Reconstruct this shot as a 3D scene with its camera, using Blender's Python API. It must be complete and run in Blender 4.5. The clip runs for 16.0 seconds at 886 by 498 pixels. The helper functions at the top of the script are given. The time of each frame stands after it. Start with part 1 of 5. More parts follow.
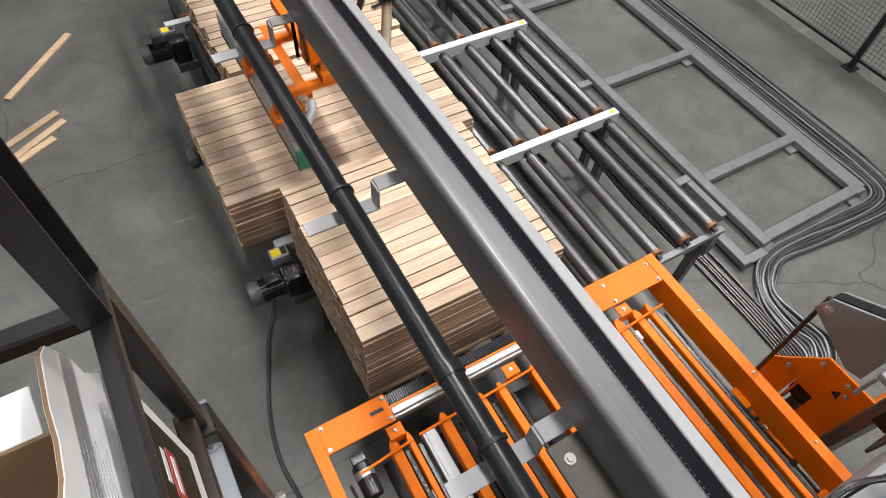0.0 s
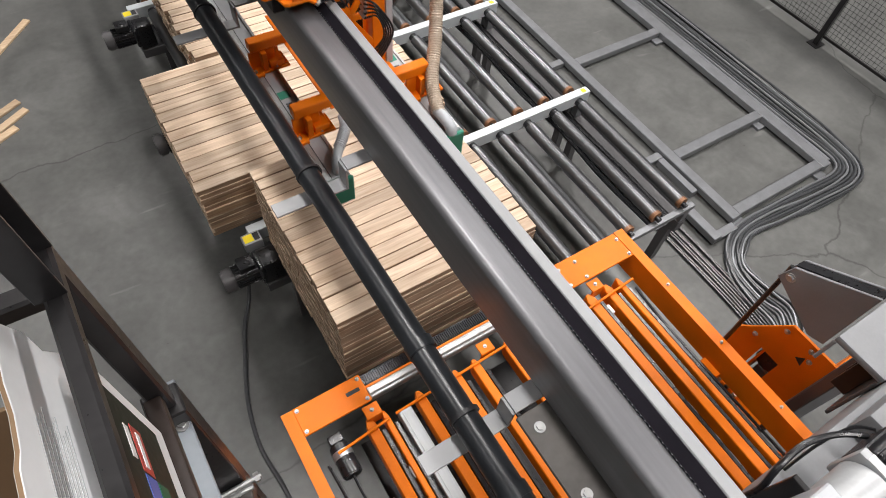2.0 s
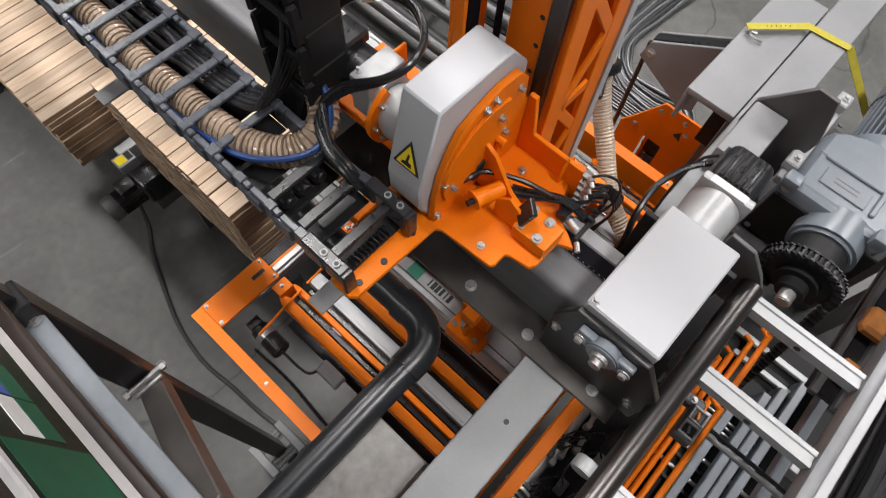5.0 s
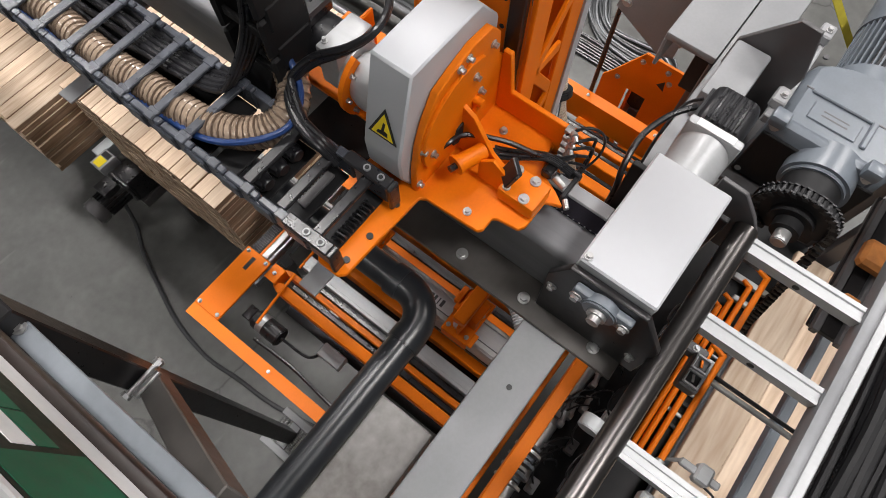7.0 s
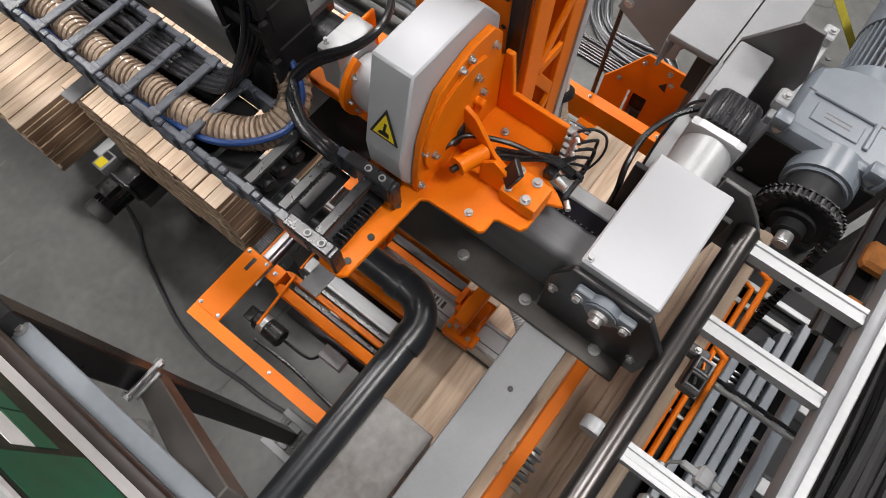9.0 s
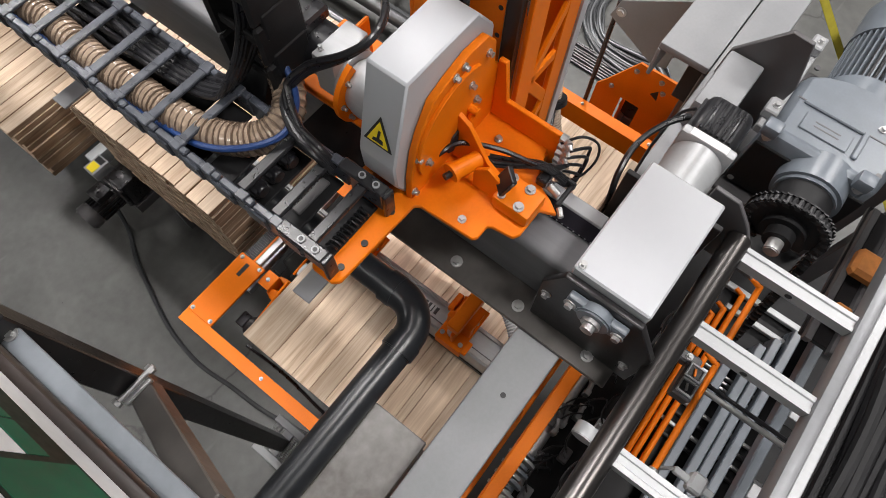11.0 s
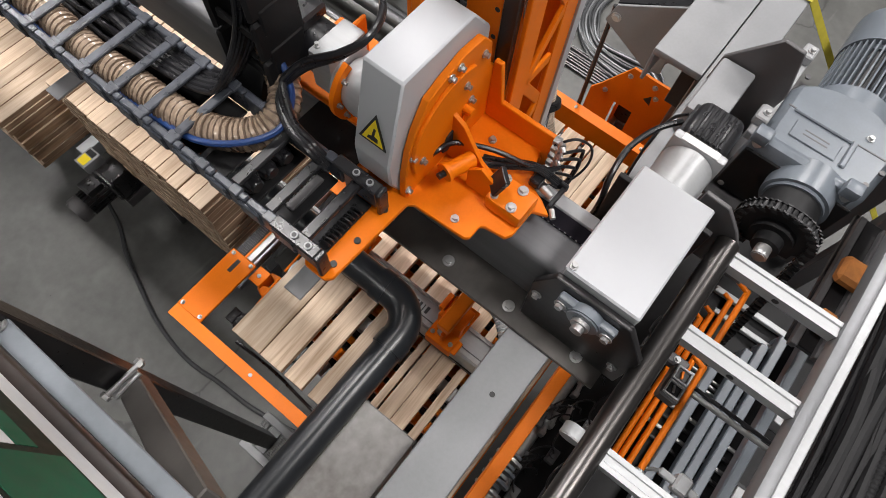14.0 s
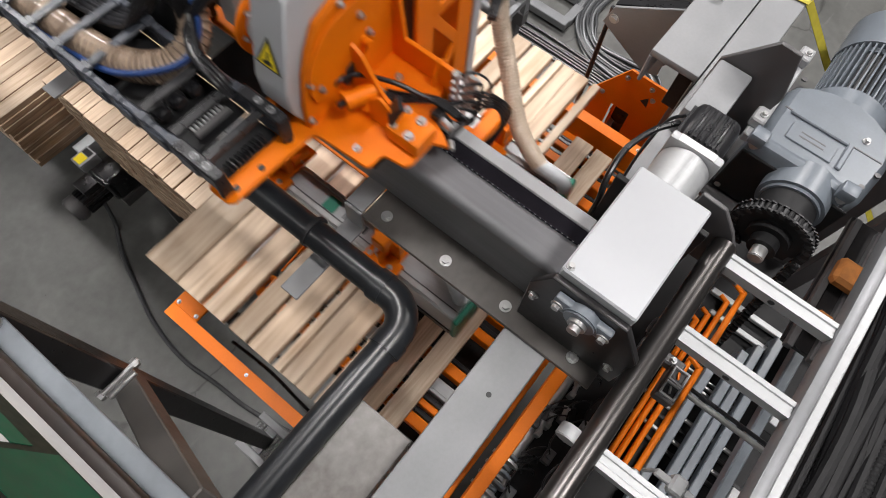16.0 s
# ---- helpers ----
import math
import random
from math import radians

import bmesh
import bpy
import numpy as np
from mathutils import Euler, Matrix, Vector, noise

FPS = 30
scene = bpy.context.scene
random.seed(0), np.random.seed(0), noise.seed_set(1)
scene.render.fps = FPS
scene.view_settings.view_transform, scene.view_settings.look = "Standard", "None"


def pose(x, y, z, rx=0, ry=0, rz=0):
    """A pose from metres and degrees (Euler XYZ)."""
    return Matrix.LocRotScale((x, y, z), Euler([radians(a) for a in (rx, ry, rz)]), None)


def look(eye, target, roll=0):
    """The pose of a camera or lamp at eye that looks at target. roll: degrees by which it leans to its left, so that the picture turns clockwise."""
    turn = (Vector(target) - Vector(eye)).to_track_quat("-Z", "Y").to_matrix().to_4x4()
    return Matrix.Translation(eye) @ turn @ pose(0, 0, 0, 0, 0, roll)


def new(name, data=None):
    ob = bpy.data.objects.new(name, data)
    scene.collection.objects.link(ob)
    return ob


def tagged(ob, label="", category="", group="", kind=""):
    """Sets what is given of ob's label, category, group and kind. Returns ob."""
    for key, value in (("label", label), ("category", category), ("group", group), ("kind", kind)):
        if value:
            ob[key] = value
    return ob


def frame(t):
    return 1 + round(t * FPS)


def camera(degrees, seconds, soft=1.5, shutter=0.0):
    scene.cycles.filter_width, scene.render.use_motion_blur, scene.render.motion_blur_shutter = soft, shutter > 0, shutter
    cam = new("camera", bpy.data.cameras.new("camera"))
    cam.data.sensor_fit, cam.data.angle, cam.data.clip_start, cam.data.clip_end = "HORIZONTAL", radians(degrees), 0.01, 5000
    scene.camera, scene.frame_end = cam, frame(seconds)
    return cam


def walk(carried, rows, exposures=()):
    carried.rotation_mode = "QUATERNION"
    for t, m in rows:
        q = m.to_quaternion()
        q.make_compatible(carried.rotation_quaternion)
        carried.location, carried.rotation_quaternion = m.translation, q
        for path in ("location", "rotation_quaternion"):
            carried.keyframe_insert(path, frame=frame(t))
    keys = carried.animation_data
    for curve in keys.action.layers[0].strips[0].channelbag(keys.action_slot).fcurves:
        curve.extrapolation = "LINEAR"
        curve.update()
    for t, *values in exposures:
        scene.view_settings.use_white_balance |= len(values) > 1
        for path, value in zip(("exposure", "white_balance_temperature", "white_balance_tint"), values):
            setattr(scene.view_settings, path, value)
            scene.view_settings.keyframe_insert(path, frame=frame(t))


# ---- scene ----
cam = camera(72.2, 16.0, soft=0.6, shutter=0.4)
PATH = [
    (0, (0.918, 0.932, 4.159), (1.56, 1.894, 2.527), 5.0),
    (0.5, (0.921, 0.926, 4.158), (1.561, 1.875, 2.518), 5.5),
    (1, (0.923, 0.92, 4.155), (1.575, 1.851, 2.51), 5.9),
    (1.5, (0.928, 0.906, 4.156), (1.595, 1.814, 2.504), 6.3),
    (2, (0.931, 0.895, 4.153), (1.613, 1.786, 2.498), 6.6),
    (2.5, (0.933, 0.879, 4.149), (1.63, 1.745, 2.486), 6.9),
    (3, (0.94, 0.863, 4.134), (1.642, 1.666, 2.442), 7.8),
    (3.5, (0.958, 0.831, 4.111), (1.654, 1.554, 2.38), 7.3),
    (4, (0.975, 0.781, 4.092), (1.677, 1.423, 2.333), 6.9),
    (4.5, (0.995, 0.709, 4.066), (1.672, 1.26, 2.266), 6.4),
    (5, (1.002, 0.669, 4.048), (1.653, 1.174, 2.226), 5.3),
    (5.2, (1.003, 0.663, 4.047), (1.634, 1.146, 2.211), 4.7),
    (7.5, (1.014, 0.656, 4.014), (1.616, 1.101, 2.159), 1.3),
    (8, (1.013, 0.658, 4.014), (1.613, 1.106, 2.16), 1.1),
    (8.5, (1.013, 0.658, 4.014), (1.613, 1.109, 2.16), 1.0),
    (9, (1.014, 0.657, 4.015), (1.617, 1.107, 2.162), 1.3),
    (11.5, (1.012, 0.658, 4.019), (1.649, 1.104, 2.176), 3.1),
    (12, (1.008, 0.657, 4.02), (1.65, 1.115, 2.182), 2.9),
    (12.5, (1.008, 0.659, 4.024), (1.658, 1.116, 2.188), 3.4),
    (13, (1.007, 0.658, 4.025), (1.667, 1.109, 2.192), 4.2),
    (13.5, (1.007, 0.654, 4.023), (1.66, 1.091, 2.184), 4.9),
    (14, (1.007, 0.656, 4.024), (1.658, 1.077, 2.18), 6.1),
    (14.5, (1.006, 0.656, 4.024), (1.661, 1.07, 2.18), 6.7),
    (15, (1.007, 0.655, 4.024), (1.664, 1.069, 2.181), 6.8),
    (15.5, (1.007, 0.654, 4.022), (1.665, 1.069, 2.179), 6.9),
    (16, (1.005, 0.655, 4.023), (1.665, 1.07, 2.181), 7.0),
]
walk(cam, [(t, look(eye, target, roll)) for t, eye, target, roll in PATH])

# ---------------------------------------------------------------- light
world = bpy.data.worlds.new("hall")
scene.world = world
world.use_nodes = True
world.node_tree.nodes["Background"].inputs[0].default_value = (0.75, 0.8, 0.9, 1)
world.node_tree.nodes["Background"].inputs[1].default_value = 0.03
scene.view_settings.exposure = 0.0

LAMPS = [(x, y) for x in (-3.6, 2.2, 9.0) for y in (-3.0, 4.0, 11.2)]
LAMP_Z = 10.6


def hall_lamp(x, y):
    data = bpy.data.lights.new("hall_lamp", "AREA")
    data.shape, data.size, data.size_y = "RECTANGLE", 1.0, 2.4
    data.energy, data.color = 95 if x < 0 else 360 if x < 5 else 640, (1.0, 0.965, 0.95)
    ob = new("hall_lamp", data)
    ob.location = (x, y, LAMP_Z - 0.03)


for spot in LAMPS:
    hall_lamp(*spot)


# ---------------------------------------------------------------- materials
def mat(name, base, rough=0.5, metal=0.0, vary=0.12, scale=6.0, bump=0.0, fine=60.0, stretch=(1, 1, 1), dark=None, coat=0.0, rvary=0.1, spec=0.5):
    m = bpy.data.materials.new(name)
    m.use_nodes = True
    nt = m.node_tree
    n, l = nt.nodes, nt.links
    b = n["Principled BSDF"]
    b.inputs["Metallic"].default_value = metal
    b.inputs["Coat Weight"].default_value = coat
    b.inputs["Specular IOR Level"].default_value = spec
    tc = n.new("ShaderNodeTexCoord")
    mp = n.new("ShaderNodeMapping")
    mp.inputs["Scale"].default_value = stretch
    l.new(tc.outputs["Object"], mp.inputs["Vector"])
    big = n.new("ShaderNodeTexNoise")
    big.inputs["Scale"].default_value, big.inputs["Detail"].default_value = scale, 5
    small = n.new("ShaderNodeTexNoise")
    small.inputs["Scale"].default_value, small.inputs["Detail"].default_value = fine, 3
    l.new(mp.outputs[0], big.inputs["Vector"])
    l.new(mp.outputs[0], small.inputs["Vector"])
    add = n.new("ShaderNodeMath")
    add.operation = "MULTIPLY_ADD"
    l.new(small.outputs[0], add.inputs[0])
    add.inputs[1].default_value = 0.4
    l.new(big.outputs[0], add.inputs[2])
    rng = n.new("ShaderNodeMapRange")
    rng.inputs["From Min"].default_value, rng.inputs["From Max"].default_value = 0.4, 1.0
    l.new(add.outputs[0], rng.inputs["Value"])
    src = rng.outputs[0]
    ramp = n.new("ShaderNodeMix")
    ramp.data_type = "RGBA"
    lo = dark or tuple(c * (1 - vary) for c in base)
    hi = tuple(min(1, c * (1 + vary)) for c in base)
    ramp.inputs["A"].default_value, ramp.inputs["B"].default_value = (*lo, 1), (*hi, 1)
    l.new(src, ramp.inputs["Factor"])
    col = ramp.outputs["Result"]
    l.new(col, b.inputs["Base Color"])
    rr = n.new("ShaderNodeMapRange")
    rr.inputs["To Min"].default_value, rr.inputs["To Max"].default_value = max(0.03, rough - rvary), min(1, rough + rvary)
    l.new(small.outputs[0], rr.inputs["Value"])
    l.new(rr.outputs[0], b.inputs["Roughness"])
    if bump:
        bp = n.new("ShaderNodeBump")
        bp.inputs["Strength"].default_value, bp.inputs["Distance"].default_value = bump, 0.002
        l.new(add.outputs[0], bp.inputs["Height"])
        l.new(bp.outputs[0], b.inputs["Normal"])
    return m


def wood_mat(name, light, dark, end=False):
    m = bpy.data.materials.new(name)
    m.use_nodes = True
    nt = m.node_tree
    n, l = nt.nodes, nt.links
    b = n["Principled BSDF"]
    tc, info = n.new("ShaderNodeTexCoord"), n.new("ShaderNodeObjectInfo")
    off = n.new("ShaderNodeVectorMath")
    off.operation = "MULTIPLY_ADD"
    comb = n.new("ShaderNodeCombineXYZ")
    for k in range(3):
        l.new(info.outputs["Random"], comb.inputs[k])
    off.inputs[1].default_value = (37, 53, 71)
    l.new(comb.outputs[0], off.inputs[0])
    l.new(tc.outputs["Object"], off.inputs[2])
    mp = n.new("ShaderNodeMapping")
    mp.inputs["Scale"].default_value = (1.2, 14, 14)
    l.new(off.outputs[0], mp.inputs["Vector"])
    grain = n.new("ShaderNodeTexNoise")
    grain.inputs["Scale"].default_value, grain.inputs["Detail"].default_value, grain.inputs["Distortion"].default_value = 2.2, 6, 0.8
    l.new(mp.outputs[0], grain.inputs["Vector"])
    fine = n.new("ShaderNodeTexNoise")
    mp2 = n.new("ShaderNodeMapping")
    mp2.inputs["Scale"].default_value = (6, 160, 160)
    l.new(off.outputs[0], mp2.inputs["Vector"])
    l.new(mp2.outputs[0], fine.inputs["Vector"])
    fine.inputs["Scale"].default_value = 1.0
    mix = n.new("ShaderNodeMath")
    mix.operation = "MULTIPLY_ADD"
    l.new(fine.outputs[0], mix.inputs[0])
    mix.inputs[1].default_value = 0.35
    l.new(grain.outputs[0], mix.inputs[2])
    rng = n.new("ShaderNodeMapRange")
    rng.inputs["From Min"].default_value, rng.inputs["From Max"].default_value = 0.42, 0.95
    l.new(mix.outputs[0], rng.inputs["Value"])
    ramp = n.new("ShaderNodeMix")
    ramp.data_type = "RGBA"
    ramp.inputs["A"].default_value, ramp.inputs["B"].default_value = (*dark, 1), (*light, 1)
    l.new(rng.outputs[0], ramp.inputs["Factor"])
    hsv = n.new("ShaderNodeHueSaturation")
    mr = n.new("ShaderNodeMapRange")
    mr.inputs["To Min"].default_value, mr.inputs["To Max"].default_value = 0.74, 1.18
    l.new(info.outputs["Random"], mr.inputs["Value"])
    l.new(mr.outputs[0], hsv.inputs["Value"])
    l.new(ramp.outputs["Result"], hsv.inputs["Color"])
    l.new(hsv.outputs[0], b.inputs["Base Color"])
    b.inputs["Roughness"].default_value = 0.6
    bp = n.new("ShaderNodeBump")
    bp.inputs["Strength"].default_value, bp.inputs["Distance"].default_value = 0.25, 0.001
    l.new(mix.outputs[0], bp.inputs["Height"])
    l.new(bp.outputs[0], b.inputs["Normal"])
    return m


def concrete():
    m = mat("concrete_floor", (0.112, 0.113, 0.108), 0.34, vary=0.34, scale=0.6, fine=16, bump=0.04, rvary=0.12)
    nt = m.node_tree
    n, l = nt.nodes, nt.links
    b = n["Principled BSDF"]
    tc = n.new("ShaderNodeTexCoord")
    warp = n.new("ShaderNodeTexNoise")
    warp.inputs["Scale"].default_value, warp.inputs["Detail"].default_value = 2.2, 6
    l.new(tc.outputs["Object"], warp.inputs["Vector"])
    mv = n.new("ShaderNodeVectorMath")
    mv.operation = "MULTIPLY_ADD"
    mv.inputs[1].default_value = (0.35, 0.35, 0)
    l.new(warp.outputs["Color"], mv.inputs[0])
    l.new(tc.outputs["Object"], mv.inputs[2])
    vor = n.new("ShaderNodeTexVoronoi")
    vor.feature = "DISTANCE_TO_EDGE"
    vor.inputs["Scale"].default_value = 0.30
    l.new(mv.outputs[0], vor.inputs["Vector"])
    lt = n.new("ShaderNodeMapRange")
    lt.inputs["From Min"].default_value, lt.inputs["From Max"].default_value = 0.0, 0.0036
    lt.inputs["To Min"].default_value, lt.inputs["To Max"].default_value = 0.55, 1.0
    l.new(vor.outputs["Distance"], lt.inputs["Value"])
    mul = n.new("ShaderNodeMix")
    mul.data_type, mul.blend_type = "RGBA", "MULTIPLY"
    mul.inputs["Factor"].default_value = 1.0
    old = b.inputs["Base Color"].links[0].from_socket
    l.new(old, mul.inputs["A"])
    l.new(lt.outputs[0], mul.inputs["B"])
    stain = n.new("ShaderNodeTexNoise")
    stain.inputs["Scale"].default_value, stain.inputs["Detail"].default_value, stain.inputs["Distortion"].default_value = 1.7, 8, 1.6
    l.new(tc.outputs["Object"], stain.inputs["Vector"])
    sr = n.new("ShaderNodeMapRange")
    sr.inputs["From Min"].default_value, sr.inputs["From Max"].default_value = 0.35, 0.72
    sr.inputs["To Min"].default_value, sr.inputs["To Max"].default_value = 0.86, 1.16
    l.new(stain.outputs[0], sr.inputs["Value"])
    scuff = n.new("ShaderNodeTexNoise")
    scuff.inputs["Scale"].default_value, scuff.inputs["Detail"].default_value, scuff.inputs["Distortion"].default_value = 3.5, 2, 0.3
    smap = n.new("ShaderNodeMapping")
    smap.inputs["Rotation"].default_value = (0, 0, 0.7)
    smap.inputs["Scale"].default_value = (0.5, 3.0, 1)
    l.new(tc.outputs["Object"], smap.inputs["Vector"])
    l.new(smap.outputs[0], scuff.inputs["Vector"])
    cr = n.new("ShaderNodeMapRange")
    cr.inputs["From Min"].default_value, cr.inputs["From Max"].default_value = 0.68, 0.78
    cr.inputs["To Min"].default_value, cr.inputs["To Max"].default_value = 1.0, 1.45
    l.new(scuff.outputs[0], cr.inputs["Value"])
    both = n.new("ShaderNodeMath")
    both.operation = "MULTIPLY"
    l.new(sr.outputs[0], both.inputs[0])
    l.new(cr.outputs[0], both.inputs[1])
    mul2 = n.new("ShaderNodeMix")
    mul2.data_type, mul2.blend_type = "RGBA", "MULTIPLY"
    mul2.clamp_factor = True
    mul2.inputs["Factor"].default_value = 1.0
    l.new(mul.outputs["Result"], mul2.inputs["A"])
    l.new(both.outputs[0], mul2.inputs["B"])
    l.new(mul2.outputs["Result"], b.inputs["Base Color"])
    return m


CONCRETE = concrete()
WALL = mat("painted_wall", (0.45, 0.45, 0.445), 0.8)
ROOF = mat("dark_roof_sheet", (0.07, 0.07, 0.072), 0.8)
WOOD = wood_mat("planed_hardwood", (0.80, 0.64, 0.485), (0.47, 0.325, 0.215))
WOOD_FRESH = wood_mat("fresh_hardwood", (0.80, 0.655, 0.505), (0.42, 0.28, 0.175))
SCRAP = wood_mat("scrap_wood", (0.66, 0.5, 0.33), (0.45, 0.31, 0.19))
ORANGE = mat("orange_powder_coat", (0.79, 0.178, 0.002), 0.45, vary=0.1, scale=7, fine=150, bump=0.04, spec=0.25)
BEAM = mat("mill_steel", (0.162, 0.162, 0.171), 0.36, 0.4, vary=0.14, scale=5, fine=90, stretch=(12, 0.6, 12), rvary=0.08)
ROLLER = mat("roller_steel", (0.175, 0.177, 0.183), 0.32, 0.85, vary=0.10, scale=2, fine=3, rvary=0.0)
RUST = mat("rusty_end", (0.24, 0.115, 0.055), 0.6, 0.3, vary=0.3, scale=30)
ALU = mat("aluminium", (0.40, 0.41, 0.42), 0.42, 0.2, vary=0.06, scale=14, stretch=(8, 1, 8))
GREY = mat("grey_paint", (0.215, 0.220, 0.230), 0.5, vary=0.12, scale=5, fine=120, bump=0.02)
DGREY = mat("dark_grey_paint", (0.085, 0.082, 0.085), 0.42, vary=0.12, scale=6)
GEAR_GREY = mat("cast_grey_paint", (0.140, 0.160, 0.185), 0.34, vary=0.1, scale=14, fine=140, bump=0.05)
LIGHT = mat("light_grey_paint", (0.31, 0.315, 0.325), 0.45, vary=0.05, scale=6)
WHITE = mat("white_sheet_metal", (0.455, 0.47, 0.495), 0.4, vary=0.025, scale=4)
RAIL = mat("galvanised_rail", (0.60, 0.64, 0.66), 0.45, 0.25, vary=0.08, scale=8)
FRAME = mat("frame_steel", (0.20, 0.205, 0.215), 0.42, 0.4, vary=0.16, scale=8, fine=70)
DARK = mat("dark_raw_steel", (0.020, 0.019, 0.020), 0.32, 0.2, spec=0.4, vary=0.4, scale=5, fine=60)
BLACK = mat("black_plastic", (0.013, 0.013, 0.015), 0.3, vary=0.3, scale=10)
PIPE = mat("black_pipe", (0.016, 0.018, 0.021), 0.31, vary=0.4, scale=9, fine=50, rvary=0.02)
CHAIN = mat("cable_chain_plastic", (0.055, 0.061, 0.076), 0.3, vary=0.6, scale=22)
BELT = mat("toothed_belt", (0.010, 0.009, 0.012), 0.9, vary=0.2, spec=0.04)
RUBBER = mat("cable_rubber", (0.05, 0.052, 0.056), 0.38, vary=0.25, scale=20)
HOSE_WIRE = mat("hose_wire", (0.14, 0.098, 0.07), 0.35, vary=0.2)
HOSE_PALE = mat("pale_ribbed_hose", (0.50, 0.41, 0.32), 0.3, vary=0.12, scale=20)
PALE_WIRE = mat("pale_hose_wire", (0.30, 0.235, 0.175), 0.4, vary=0.1)
HOSE = mat("ribbed_hose", (0.31, 0.235, 0.175), 0.16, vary=0.3, scale=30, coat=0.4)
CHROME = mat("bright_steel", (0.46, 0.46, 0.46), 0.42, 0.8, vary=0.15, scale=30)
CLEAR = mat("grey_hose", (0.42, 0.44, 0.46), 0.25, vary=0.1)
GREEN = mat("green_cap", (0.02, 0.22, 0.14), 0.4)
YELLOW = mat("yellow_sign", (0.85, 0.66, 0.02), 0.45, vary=0.04)
STRAP = mat("yellow_strap", (0.40, 0.34, 0.03), 0.7, vary=0.12, scale=40)
BLUE = mat("blue_tube", (0.015, 0.045, 0.16), 0.35)
CARD = mat("cardboard", (0.22, 0.14, 0.078), 0.85, vary=0.12)
PAPER = mat("white_board", (0.70, 0.71, 0.72), 0.75, vary=0.05, scale=12, bump=0.05)
SCREEN = mat("printed_dark", (0.012, 0.02, 0.015), 0.5, vary=0.5, scale=3, spec=0.2)
RED = mat("printed_red", (0.42, 0.05, 0.04), 0.4)
PBLUE = mat("printed_blue", (0.06, 0.12, 0.42), 0.4)
PGREEN = mat("printed_green", (0.014, 0.105, 0.058), 0.5, vary=0.5, scale=4, spec=0.2)
PWHITE = mat("printed_white", (0.75, 0.75, 0.75), 0.4)
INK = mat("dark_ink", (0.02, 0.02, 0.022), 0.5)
MATT = mat("matt_black_plastic", (0.011, 0.011, 0.012), 0.55, vary=0.3, scale=14, spec=0.25)
# Darker, browner hardwood for long edges, with their shade put into the colour
EDGE_SHADE = wood_mat("shaded_hardwood_edge", (0.56, 0.385, 0.255), (0.27, 0.165, 0.10))
END_GRAIN = mat("hardwood_end_grain", (0.62, 0.46, 0.32), 0.75, dark=(0.20, 0.12, 0.07), scale=26, fine=110, bump=0.1)
COPPER = mat("orange_wood_block", (0.42, 0.155, 0.035), 0.8, vary=0.4, scale=20)
SMUDGED = mat("smudged_grey_paint", (0.22, 0.212, 0.205), 0.42, dark=(0.075, 0.066, 0.058), scale=5, fine=40)
FLAT = mat("blue_grey_flat_bar", (0.20, 0.22, 0.245), 0.4, 0.3, vary=0.15, scale=8)
POLISHED = mat("dark_polished_steel", (0.085, 0.080, 0.078), 0.3, 0.9, vary=0.12, scale=3, fine=8, rvary=0.0)
RUSTY_TUBE = mat("heat_stained_steel", (0.020, 0.014, 0.012), 0.4, 0.1, spec=0.25, vary=0.5, scale=4)
RAW = mat("hot_rolled_steel", (0.085, 0.078, 0.073), 0.42, 0.25, vary=0.35, scale=6, fine=40)
LED = bpy.data.materials.new("lamp_diffuser")
LED.use_nodes = True
LED.node_tree.nodes["Principled BSDF"].inputs["Emission Color"].default_value = (1, 0.97, 0.92, 1)
LED.node_tree.nodes["Principled BSDF"].inputs["Emission Strength"].default_value = 10

# ---------------------------------------------------------------- mesh helpers
ORIGIN = {}


def thing(name, at, label, category, group="", kind=""):
    ob = new(name)
    ob.empty_display_size = 0.1
    ob.location = at
    ORIGIN[ob] = Vector(at)
    return tagged(ob, label, category, group, kind)


def mesh_of(bm, name, material, smooth=True):
    me = bpy.data.meshes.new(name)
    bm.normal_update()
    bm.to_mesh(me)
    bm.free()
    for m in material if isinstance(material, (list, tuple)) else (material,):
        me.materials.append(m)
    if smooth:
        for p in me.polygons:
            p.use_smooth = True
        me.set_sharp_from_angle(angle=radians(35))
    return me


def part(name, bm, material, parent, label=""):
    """One mesh, given in world metres, under a thing or a part."""
    at = ORIGIN[parent]
    bmesh.ops.translate(bm, vec=-at, verts=bm.verts)
    ob = new(name, mesh_of(bm, name, material))
    ob.parent = parent
    ORIGIN[ob] = at
    if label:
        ob["label"] = label
    return ob


def solo(name, bm, material, label, category, group="", kind="", at=None):
    """A top-level thing of one mesh."""
    if at is None:
        lo = [min(v.co[k] for v in bm.verts) for k in range(3)]
        hi = [max(v.co[k] for v in bm.verts) for k in range(3)]
        at = ((lo[0] + hi[0]) / 2, (lo[1] + hi[1]) / 2, lo[2])
    bmesh.ops.translate(bm, vec=-Vector(at), verts=bm.verts)
    ob = new(name, mesh_of(bm, name, material))
    ob.location = at
    ORIGIN[ob] = Vector(at)
    return tagged(ob, label, category, group, kind)


def join(*bms):
    out = bmesh.new()
    for b in bms:
        me = bpy.data.meshes.new("tmp")
        b.to_mesh(me)
        b.free()
        out.from_mesh(me)
        bpy.data.meshes.remove(me)
    return out


